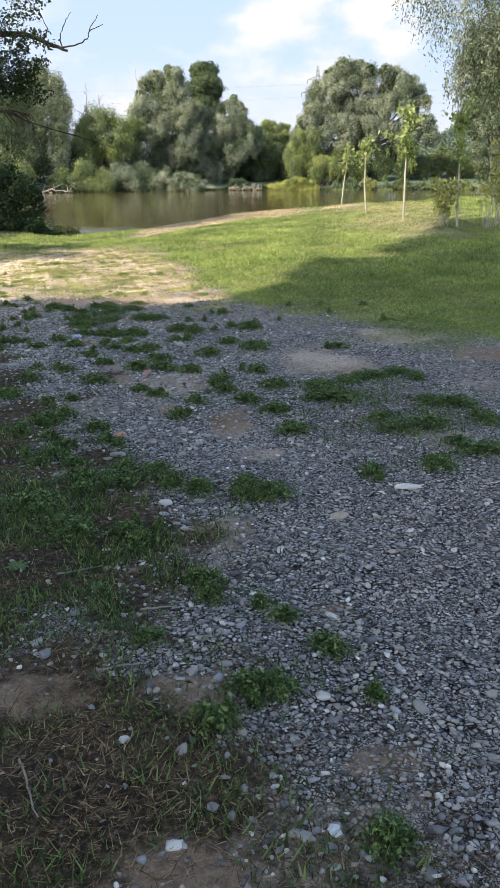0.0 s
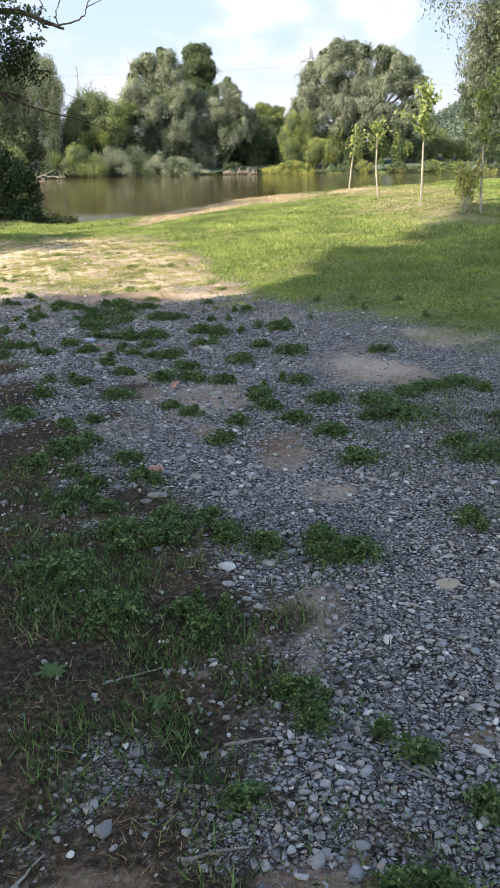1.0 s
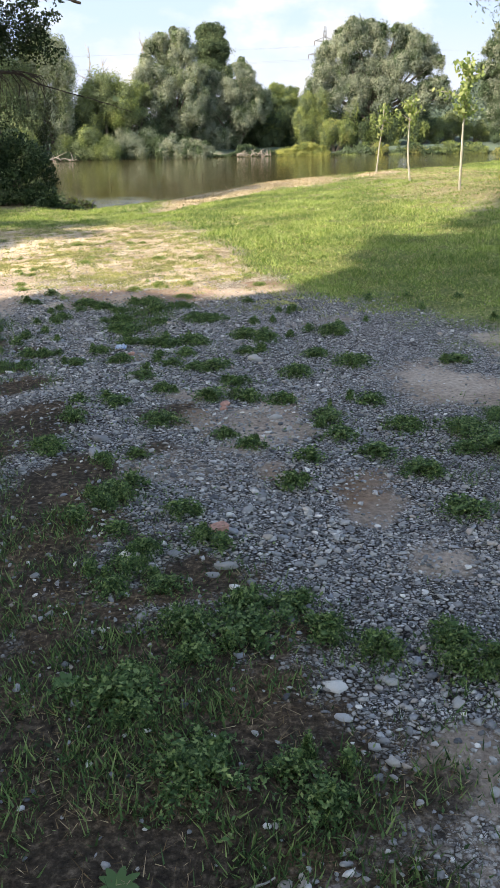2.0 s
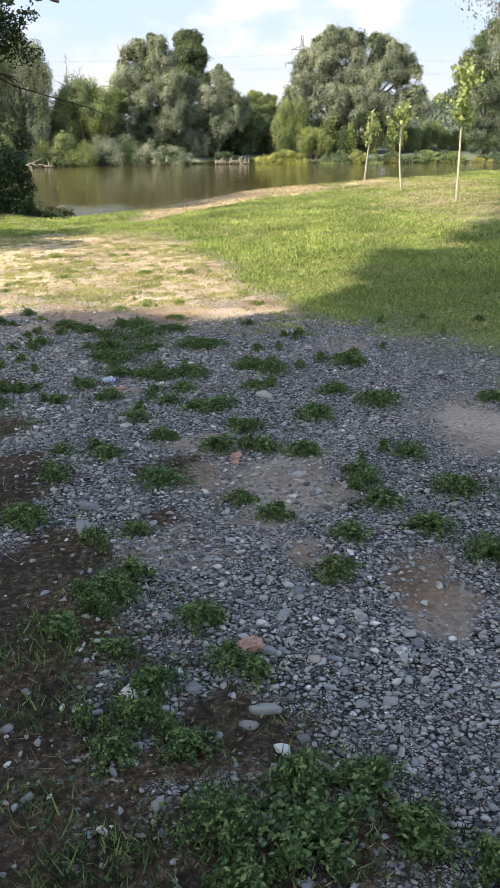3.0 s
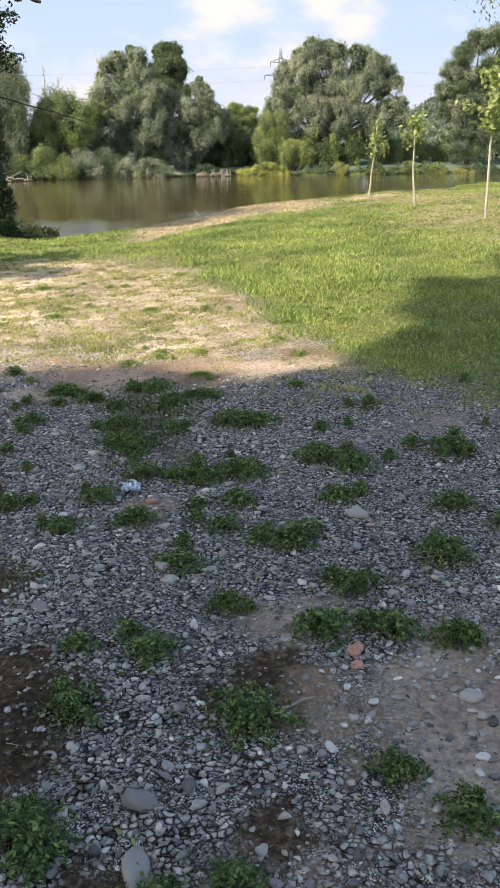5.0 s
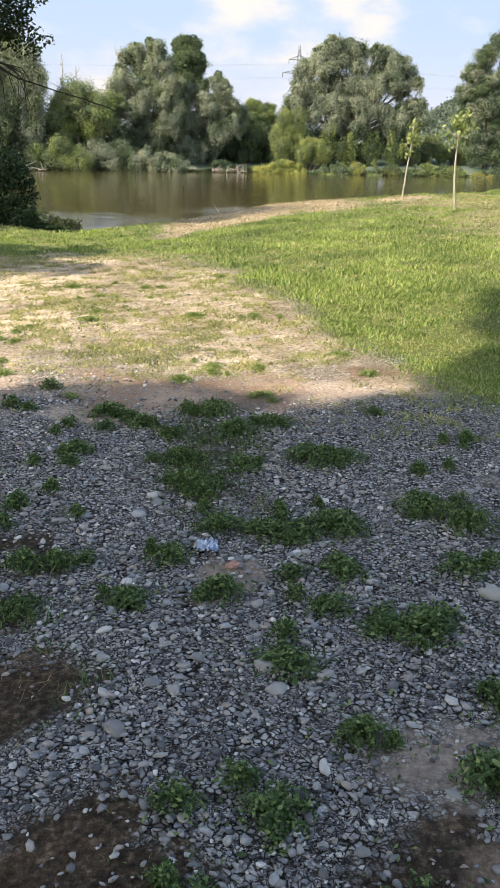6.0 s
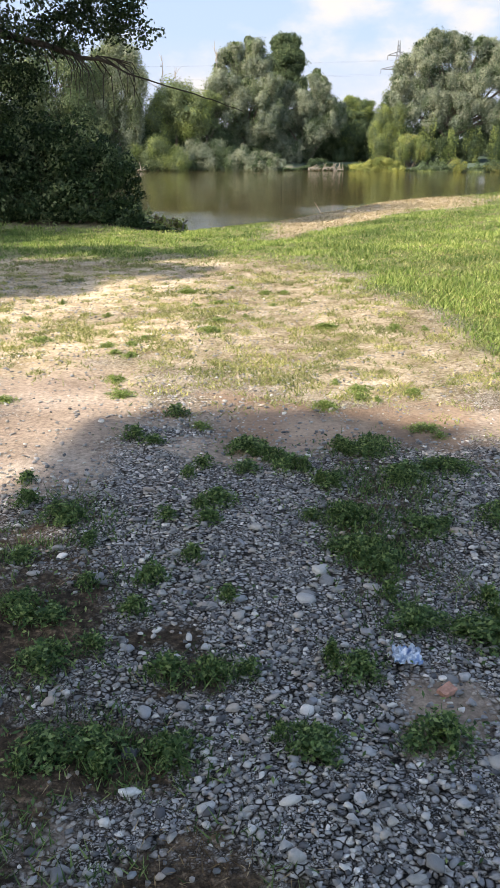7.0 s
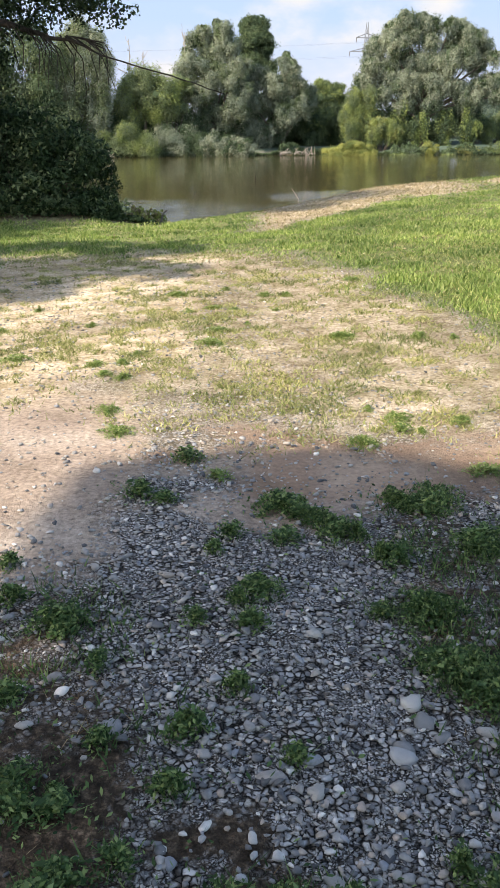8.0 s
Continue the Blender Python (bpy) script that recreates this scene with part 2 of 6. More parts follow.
def mesh_of(name, verts, quads=None, tris=None, mat=None, soft=False):
    """A mesh from arrays of corners, four-sided and three-sided faces."""
    verts = np.asarray(verts, np.float32).reshape(-1, 3)
    loops, sizes = [], []
    for faces, n in ((quads, 4), (tris, 3)):
        if faces is not None and len(faces):
            faces = np.asarray(faces, np.int32).reshape(-1, n)
            loops.append(faces.ravel())
            sizes.append(np.full(len(faces), n, np.int32))
    loops, sizes = np.concatenate(loops), np.concatenate(sizes)
    me = bpy.data.meshes.new(name)
    me.vertices.add(len(verts))
    me.vertices.foreach_set("co", verts.ravel())
    me.loops.add(len(loops))
    me.loops.foreach_set("vertex_index", loops)
    me.polygons.add(len(sizes))
    me.polygons.foreach_set("loop_start", np.concatenate([[0], np.cumsum(sizes)[:-1]]).astype(np.int32))
    if soft:
        me.polygons.foreach_set("use_smooth", np.ones(len(sizes), bool))
    me.update(calc_edges=True)
    if mat:
        me.materials.append(mat)
    return me


def mesh_part(name, me, parent, label=""):
    ob = new(name, me)
    ob.parent = parent
    return tagged(ob, label)


def tube(points, radii, sides=7):
    """Corners and quads of a tapered limb along points."""
    pts = np.asarray(points, float)
    along = np.gradient(pts, axis=0)
    along /= np.linalg.norm(along, axis=1)[:, None] + 1e-9
    side = np.cross(along, np.where(np.abs(along[:, 2:3]) > 0.9, (1.0, 0, 0), (0, 0, 1.0)))
    side /= np.linalg.norm(side, axis=1)[:, None] + 1e-9
    up = np.cross(side, along)
    a = np.linspace(0, 2 * np.pi, sides, endpoint=False)
    ring = side[:, None] * np.cos(a)[None, :, None] + up[:, None] * np.sin(a)[None, :, None]
    verts = (pts[:, None] + ring * np.asarray(radii, float)[:, None, None]).reshape(-1, 3)
    i, j = np.meshgrid(np.arange(len(pts) - 1), np.arange(sides), indexing="ij")
    k = (j + 1) % sides
    quads = np.stack([i * sides + j, i * sides + k, (i + 1) * sides + k, (i + 1) * sides + j], -1).reshape(-1, 4)
    return verts, quads


def joined(pieces):
    """Several (corners, quads) as one."""
    verts, quads, at = [], [], 0
    for v, q in pieces:
        verts.append(v)
        quads.append(q + at)
        at += len(v)
    return np.concatenate(verts), np.concatenate(quads)


def bent(a, b, wander, n=7):
    """A wandering line from a to b."""
    a, b = np.asarray(a, float), np.asarray(b, float)
    s = np.linspace(0, 1, n)[:, None]
    off = np.cumsum(rng.normal(0, wander, (n, 3)), axis=0)
    off -= off[-1] * s
    off[0] = 0
    return a + (b - a) * s + off * (1 - 0.3 * s)


def leaf_quads(at, size, droop=0.0, aspect=0.5, out=None):
    """A pointed four-cornered leaf at every place; droop turns them downward; out: the way most of them face."""
    n = len(at)
    size = np.broadcast_to(np.asarray(size, float), (n,)) * rng.uniform(0.7, 1.3, n)
    along = rng.normal(0, 1, (n, 3))
    along[:, 2] -= droop * 2
    along /= np.linalg.norm(along, axis=1)[:, None]
    face = rng.normal(0, 1, (n, 3)) if out is None else out + rng.normal(0, 0.8, (n, 3))
    side = np.cross(along, face)
    side /= np.linalg.norm(side, axis=1)[:, None] + 1e-9
    if out is not None:
        along = np.cross(face, side)
        along /= np.linalg.norm(along, axis=1)[:, None] + 1e-9
    a, s = along * size[:, None], side * (size * aspect)[:, None]
    verts = np.stack([at - a * 0.5, at + s * 0.5 - a * 0.05, at + a * 0.5, at - s * 0.5 - a * 0.05], 1)
    return verts.reshape(-1, 3), np.arange(n * 4).reshape(-1, 4)


def far_leaves(at, size, out, ruffle):
    """Small three-cornered sprays of foliage for trees far off, facing mostly outward."""
    n = len(at)
    size = size * rng.uniform(0.7, 1.3, n)
    face = out + rng.normal(0, ruffle, (n, 3))
    side = np.cross(rng.normal(0, 1, (n, 3)), face)
    side /= np.linalg.norm(side, axis=1)[:, None] + 1e-9
    along = np.cross(face, side)
    along /= np.linalg.norm(along, axis=1)[:, None] + 1e-9
    a, s = along * size[:, None] * 0.5, side * size[:, None] * 0.5
    return np.stack([at - a - s, at - a + s, at + a], 1).reshape(-1, 3), np.arange(n * 3).reshape(-1, 3)


def foliage_mesh(name, lobes, mat, leaf, count, clump, hang, fill, droop, aspect, ruffle):
    """The leaves of one crown: fine sprays where ruffle is low, single leaves elsewhere."""
    if ruffle < 0.8:
        at, out = billow_points(lobes, int(count * 2.4), hang)
        v, t = far_leaves(at, leaf * 0.66, out, ruffle)
        return mesh_of(name, v, None, t, mat=mat)
    at, out = crown_points(lobes, count, clump, hang, fill)
    v, q = leaf_quads(at, leaf, droop, aspect, out)
    return mesh_of(name, v, q, mat=mat)


def crown_points(lobes, count, clump=0.36, hang=0.0, fill=0.5):
    """Places and facings for leaves: tufts over the skin of every lobe (x, y, z, rx, ry, rz), each tuft a ragged ball."""
    ragged = list(lobes)
    for l in lobes:
        for _ in range(4):
            d = rng.normal(0, 1, 3)
            d /= np.linalg.norm(d)
            f = rng.uniform(0.3, 0.55)
            ragged.append((*(np.array(l[:3]) + d * np.array(l[3:6]) * rng.uniform(0.75, 1.0)), *(np.array(l[3:6]) * f)))
    lobes = ragged
    vol = np.array([(l[3] * l[4] * l[5]) ** (2 / 3) for l in lobes])
    out, ways = [], []
    for lobe, share in zip(lobes, vol / vol.sum()):
        n = max(24, int(count * share))
        k = max(12, int(2.2 / clump ** 2))
        d = rng.normal(0, 1, (k, 3))
        d /= np.linalg.norm(d, axis=1)[:, None]
        mids = d * (1 - clump * 0.7 - fill * 0.5 * rng.random((k, 1)) ** 2) * (1 + 0.08 * rng.normal(0, 1, (k, 1)))
        ball = clump * rng.uniform(0.65, 1.25, k)
        pick = rng.integers(0, k, n)
        w = rng.normal(0, 1, (n, 3))
        w /= np.linalg.norm(w, axis=1)[:, None]
        p = mids[pick] + w * (ball[pick] * (1 - 0.45 * rng.random(n) ** 2) * rng.normal(1, 0.10, n))[:, None]
        p = p * np.array(lobe[3:6]) + np.array(lobe[:3])
        if hang:
            p[:, 2] -= rng.random(n) ** 2.5 * hang
        out.append(p)
        ways.append(w + (0, 0, 0.25))
    return np.concatenate(out), np.concatenate(ways)


def billow_points(lobes, count, hang=0.0):
    """Places and facings for the leaves of a tree far off: every lobe breaks into puffs of many sizes with gaps between them."""
    puffs = []
    for l in lobes:
        mid, reach = np.array(l[:3]), np.array(l[3:6])
        puffs.append((*mid, *(reach * 0.62), 0.45))
        for _ in range(15):
            d = rng.normal(0, 1, 3) + (0, -0.25, 0.15)
            d /= np.linalg.norm(d)
            f = rng.uniform(0.2, 0.46)
            puffs.append((*(mid + d * reach * rng.uniform(0.62, 0.95)), *(reach * f * (1, 1, rng.uniform(0.7, 1.0))), 1.0))
    weight = np.array([p[6] * (p[3] * p[4] * p[5]) ** (2 / 3) for p in puffs])
    out, ways = [], []
    for p, share in zip(puffs, weight / weight.sum()):
        n = max(10, int(count * share))
        w = rng.normal(0, 1, (n, 3))
        w /= np.linalg.norm(w, axis=1)[:, None]
        at = w * np.array(p[3:6]) * (1.05 - 0.45 * rng.random((n, 1)) ** 1.4 + 0.30 * np.maximum(rng.normal(0, 1, (n, 1)), 0)) + np.array(p[:3])
        at[:, 2] += 0.12 * p[5] * rng.random(n) ** 3 * (w[:, 2] > 0.2)
        if hang:
            at[:, 2] -= rng.random(n) ** 3 * hang * p[6]
        out.append(at)
        ways.append(w + (0, 0, 0.2))
    return np.concatenate(out), np.concatenate(ways)


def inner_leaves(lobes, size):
    """Coarse foliage deep inside the lobes of a crown, dark green for inner shade."""
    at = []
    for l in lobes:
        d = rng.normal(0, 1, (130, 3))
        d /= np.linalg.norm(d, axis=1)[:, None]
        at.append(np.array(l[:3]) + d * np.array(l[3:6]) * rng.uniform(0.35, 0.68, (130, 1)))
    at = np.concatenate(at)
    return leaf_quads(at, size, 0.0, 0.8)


def tree(name, base, lobes, mats, leaf, count, label, trunk_r=0.3, bark=None, hang=0.0, clump=0.36, droop=0.3, aspect=0.7, group="", fill=0.5, category="tree", lean=(0, 0), ruffle=0.8):
    """A tree: trunk with limbs that reach into every lobe, and a crown of leaves. Lobes stand relative to the base."""
    reseed(base[0], base[1], 1)
    root = tagged(new(name), label, category, group)
    root.location = base
    low = min(l[2] for l in lobes)
    top = np.array([lean[0], lean[1], max(low, 0.5)])
    pieces = [tube(bent((0, 0, -0.3), top, 0.04 * top[2] ** 0.5, 8), np.linspace(trunk_r, trunk_r * 0.6, 8), 8)]
    for l in lobes:
        start = top * rng.uniform(0.55, 1.0)
        pieces.append(tube(bent(start, l[:3], 0.05 * max(l[3:6]), 7), np.linspace(trunk_r * 0.5, trunk_r * 0.14, 7), 6))
        for _ in range(4):
            d = rng.normal(0, 1, 3)
            d /= np.linalg.norm(d)
            d[2] = abs(d[2]) * 0.7
            tip = np.array(l[:3]) + d * np.array(l[3:6]) * 0.85
            pieces.append(tube(bent(l[:3], tip, 0.04 * max(l[3:6]), 5), np.linspace(trunk_r * 0.16, trunk_r * 0.03, 5), 5))
    v, q = joined(pieces)
    mesh_part("trunk", mesh_of("trunk", v, q, mat=bark or M_BARK, soft=True), root)
    for mat, share in mats:
        mesh_part("crown", foliage_mesh("crown", lobes, mat, leaf, int(count * share), clump, hang, fill, droop, aspect, ruffle), root)
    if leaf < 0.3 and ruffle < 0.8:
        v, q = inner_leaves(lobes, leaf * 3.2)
        mesh_part("inner_shade_foliage", mesh_of("inner_shade_foliage", v, q, mat=M_DEEP), root)
    return root


def shrub(name, base, lobes, mats, leaf, count, label, hang=0.0, category="bush", group="", aspect=0.7, droop=0.0, clump=0.36, ruffle=0.8):
    reseed(base[0], base[1], 2)
    root = tagged(new(name), label, category, group)
    root.location = base
    pieces = []
    for l in lobes:
        for _ in range(4):
            d = rng.normal(0, 1, 3) * np.array(l[3:6]) * 0.45
            pieces.append(tube(bent((0, 0, -0.2), np.array(l[:3]) + d, 0.05, 6), np.linspace(0.05, 0.012, 6), 5))
    v, q = joined(pieces)
    mesh_part("woody_base", mesh_of("woody_base", v, q, mat=M_BARK, soft=True), root)
    for mat, share in mats:
        mesh_part("foliage", foliage_mesh("foliage", lobes, mat, leaf, int(count * share), clump, hang, 0.6, droop, aspect, ruffle), root)
    return root


def pebble(detail, flat, seed):
    """A river pebble of radius 1, lumpy, with a few broken flat sides."""
    bm = bmesh.new()
    bmesh.ops.create_icosphere(bm, subdivisions=detail, radius=1.0)
    for v in bm.verts:
        d = 1 + 0.5 * noise.noise(v.co * 0.9 + Vector((seed * 3.1, 0, 0))) + 0.32 * noise.noise(v.co * 1.9 + Vector((0, seed * 2.3, 0)))
        v.co = Vector((v.co.x * d * 1.12, v.co.y * d * 0.86, max(-1.0, min(0.8, v.co.z)) * d * flat))
    chips = np.random.default_rng(int(seed * 10) + 70)
    for _ in range(4):
        a, cut = chips.uniform(0, 2 * np.pi), chips.uniform(0.5, 0.85)
        n = Vector((math.cos(a), math.sin(a), chips.uniform(-0.2, 0.7))).normalized()
        for v in bm.verts:
            v.co -= n * max(0.0, v.co.dot(n) - cut) * 0.85
    v = np.array([p.co[:] for p in bm.verts])
    f = np.array([[p.index for p in face.verts] for face in bm.faces])
    bm.free()
    return v, f


# ---- the lie of the land ----
WATER_Z = -1.1


def wavy(x, y, scale, seed=0.0):
    """Gentle unevenness between -1 and 1, from crossed sines."""
    x, y = np.asarray(x, float) / scale + seed, np.asarray(y, float) / scale - seed * 0.7
    a = np.sin(x * 1.7 + 1.3 * np.sin(y * 1.1 + seed)) * np.cos(y * 1.9 - 0.8 * np.sin(x * 0.9))
    b = np.sin(x * 4.1 - y * 2.3 + 2.0) * np.cos(y * 3.7 + x * 1.3 + seed)
    c = np.sin(x * 8.3 + y * 6.1) * np.cos(y * 9.7 - x * 3.9)
    return 0.55 * a + 0.3 * b + 0.15 * c


def bank_edge(x):
    """Where the near bank begins to fall to the water."""
    return np.interp(x, [-60, -12, -6, -4.2, -3.1, -2.4, -1, 0.5, 2.7, 4, 6, 9, 16, 60, 300], [26, 25, 23.5, 21.4, 22.8, 23.8, 25.6, 27.6, 28.6, 28.2, 29.6, 34, 44, 80, 130]) + 0.3 * wavy(x, 0, 2.0)


def far_shore(x):
    return np.interp(x, [-200, -60, -24.5, 0, 5, 18, 45, 400], [60, 100, 118.5, 132, 133, 131, 132, 240]) + 0.9 * wavy(x, 3, 4.0)


def height(x, y):
    x, y = np.asarray(x, float), np.asarray(y, float)
    rise = np.interp(x, [-6, -4.4, -2.3, -0.9, 0.5, 2.7, 4.0, 12], [0.0, 0.0, 0.11, 0.22, 0.32, 0.45, 0.58, 0.6]) * smooth((y - 7.5) / 11.0)
    z = rise + 0.012 * wavy(x, y, 0.5) * smooth((y + 2) / 3) + 0.035 * wavy(x, y, 1.9, 1.0)
    z = z + 0.18 * smooth((-4.4 - x) / 1.5) * smooth((y - 20.8) / 2.0)
    z = z + 0.10 * np.exp(-((x - 3.29) ** 2 + (y - 26.56) ** 2) / 0.7)
    z = z + 0.9 * smooth((-x - 12) / 10) * smooth((-y + 40) / 10)
    edge = bank_edge(x)
    slope = np.interp(x, [-5, -2, 1], [6.0, 5.0, 3.0])
    drop = smooth((y - edge) / slope)
    z = z * (1 - drop) - 2.3 * drop
    far = far_shore(x)
    up = smooth((y - far + 1.2) / 2.4)
    bank = -0.75 + 0.75 * smooth((y - far) / 3.5) + 1.2 * smooth((y - far - 3) / 25) + 0.25 * wavy(x, y, 9.0)
    z = z * (1 - up) + bank * up
    hill = 78 * np.exp(-(((x - 345) / 120) ** 2 + ((y - 960) / 170) ** 2)) + 30 * np.exp(-(((x - 520) / 160) ** 2 + ((y - 900) / 200) ** 2))
    return z + hill


def lawn_line(x):
    return np.interp(x, [-12, -4, -2.5, -1.5, -1, -0.65, -0.4, 0, 0.5, 1, 2, 4, 12], [17, 16.4, 16.0, 14.5, 13.0, 11.6, 10.7, 9.6, 8.7, 8.2, 7.0, 6.5, 6.5])


def mat_cover(x, y):
    """Grass mats and dead sward beside the gravel, in the foreground."""
    out = 0
    for cx, cy, rx, ry, k in ((-1.0, 3.35, 0.85, 1.25, 1.0), (-0.42, 3.0, 0.22, 0.5, 0.7), (-0.62, 1.85, 0.8, 0.75, 1.0), (0.25, 1.45, 0.5, 0.4, 0.55), (-1.6, 4.7, 0.6, 0.9, 0.8), (-2.3, 6.0, 0.5, 0.5, 0.9), (-2.9, 7.5, 0.45, 0.6, 0.8), (-2.24, 7.26, 0.26, 0.26, 0.95), (-2.6, 7.78, 0.2, 0.16, 0.8), (1.0, 5.6, 0.7, 0.9, 0.35), (-1.62, 9.3, 0.3, 0.9, 0.55), (-1.2, 4.6, 0.35, 0.35, 0.5), (-3.0, 8.7, 0.4, 0.6, 0.6), (-1.3, 5.3, 0.18, 0.24, 0.7), (-1.5, 5.05, 0.24, 0.16, 0.7), (-2.8, 8.3, 0.22, 0.3, 0.85), (-2.5, 7.72, 0.36, 0.14, 0.95), (-2.3, 8.1, 0.18, 0.1, 0.8), (-1.7, 9.0, 0.2, 0.5, 0.7)):
        out = np.maximum(out, k * smooth(1.35 - np.sqrt(((x - cx) / rx) ** 2 + ((y - cy) / ry) ** 2) + 0.35 * wavy(x, y, 0.22, cx)))
    for cx, cy, rx, ry in ((-0.74, 2.66, 0.2, 0.22), (-0.2, 2.3, 0.14, 0.1)):
        out = out * (1 - 0.5 * smooth(1.3 - np.sqrt(((x - cx) / rx) ** 2 + ((y - cy) / ry) ** 2) + 0.35 * wavy(x, y, 0.15, cx)))
    return out


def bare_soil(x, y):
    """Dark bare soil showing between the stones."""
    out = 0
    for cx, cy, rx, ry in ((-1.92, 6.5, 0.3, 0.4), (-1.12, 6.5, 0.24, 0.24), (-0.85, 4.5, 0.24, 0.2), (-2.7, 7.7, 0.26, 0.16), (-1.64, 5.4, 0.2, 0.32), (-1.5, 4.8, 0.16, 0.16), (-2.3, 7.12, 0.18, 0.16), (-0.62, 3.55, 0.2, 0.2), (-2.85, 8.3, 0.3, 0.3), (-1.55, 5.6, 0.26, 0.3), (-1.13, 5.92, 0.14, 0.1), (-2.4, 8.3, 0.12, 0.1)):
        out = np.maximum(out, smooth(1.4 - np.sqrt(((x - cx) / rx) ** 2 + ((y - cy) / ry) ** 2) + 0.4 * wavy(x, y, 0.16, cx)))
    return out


def earth_and_sunflecks(x, y):
    """Small patches of red-brown earth, plus warm sun flecks painted as earth in the sward."""
    out = 0
    for cx, cy, rx, ry in ((-0.22, 2.22, 0.2, 0.16), (-0.72, 2.2, 0.24, 0.14), (-0.18, 1.5, 0.24, 0.14), (0.35, 1.9, 0.16, 0.1), (0.3, 2.75, 0.14, 0.08), (-0.92, 6.4, 0.2, 0.3), (-0.1, 5.4, 0.2, 0.3), (1.75, 8.9, 0.35, 0.35), (2.3, 7.3, 0.5, 0.35), (-2.7, 10.52, 0.26, 0.12), (-0.5, 5.55, 0.16, 0.1)):
        out = np.maximum(out, smooth(1.4 - np.sqrt(((x - cx) / rx) ** 2 + ((y - cy) / ry) ** 2) + 0.4 * wavy(x, y, 0.16, cy)))
    return out


def dead_cover(x, y):
    """Where the sward is dead and brown."""
    return np.maximum(smooth(1.4 - np.sqrt(((x + 0.3) / 0.9) ** 2 + ((y - 1.75) / 0.75) ** 2) + 0.4 * wavy(x, y, 0.25, 1.0)), 0.5 * smooth(1.3 - np.sqrt(((x + 1.7) / 0.6) ** 2 + ((y - 6.0) / 0.6) ** 2)))


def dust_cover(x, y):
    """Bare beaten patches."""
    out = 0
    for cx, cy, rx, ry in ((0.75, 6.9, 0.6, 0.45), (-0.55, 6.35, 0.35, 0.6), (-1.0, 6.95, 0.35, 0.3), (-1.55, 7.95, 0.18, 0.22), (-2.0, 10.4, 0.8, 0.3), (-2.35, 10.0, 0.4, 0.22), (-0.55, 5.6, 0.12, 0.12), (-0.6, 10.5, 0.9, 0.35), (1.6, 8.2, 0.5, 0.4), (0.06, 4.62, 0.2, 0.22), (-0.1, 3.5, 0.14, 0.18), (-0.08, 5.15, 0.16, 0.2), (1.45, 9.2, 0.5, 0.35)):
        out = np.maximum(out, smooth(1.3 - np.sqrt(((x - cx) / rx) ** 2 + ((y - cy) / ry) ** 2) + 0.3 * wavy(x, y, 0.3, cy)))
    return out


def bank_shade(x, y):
    """Shade on the bank under the bushes, laid in as dark soil without grass."""
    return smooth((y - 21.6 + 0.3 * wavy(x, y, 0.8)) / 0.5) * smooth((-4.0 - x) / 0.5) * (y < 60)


def lawn_cover(x, y):
    return smooth((y - lawn_line(x) + 0.9 * wavy(x, y, 0.8, 2.0)) / 2.2) * (1 - bank_shade(x, y))


def dry_cover(x, y):
    d = smooth((y - 10.3 - 0.7 * smooth((-2.4 - x) / 1.2) + 0.5 * wavy(x, y, 0.7)) / 1.2) * (1 - smooth((x - 1.2) / 2.0)) * (1 - 0.85 * smooth((y - lawn_line(x) - 0.6) / 1.5))
    beach = smooth((y - bank_edge(x) + 4.3 + 0.9 * wavy(x, y, 0.9)) / 1.2) * smooth((x + 3.0) / 1.0) * (1 - smooth((x - 1.2) / 2.2))
    scorched = 0.95 * smooth(1.4 - np.sqrt(((x - 3.9) / 1.7) ** 2 + ((y - 19.0) / 4.0) ** 2) + 0.4 * wavy(x, y, 0.7))
    scorched = np.maximum(scorched, 0.9 * smooth(1.3 - np.sqrt(((x - 4.6) / 2.6) ** 2 + ((y - 24.5) / 5.0) ** 2) + 0.5 * wavy(x, y, 0.9, 2.0)))
    mound = smooth(1.5 - np.sqrt((x - 3.29) ** 2 + (y - 26.56) ** 2) / 0.7)
    return np.maximum(np.maximum(d, beach), np.maximum(scorched, mound)), np.maximum(beach, mound)


def axis_steps(lo, hi, fine, start, end, grow=1.09):
    mid = list(np.arange(lo, hi + 1e-6, fine))
    step, at = fine, hi
    while at < end:
        step *= grow
        at += step
        mid.append(at)
    step, at = fine, lo
    while at > start:
        step *= grow
        at -= step
        mid.insert(0, at)
    return np.array(mid)


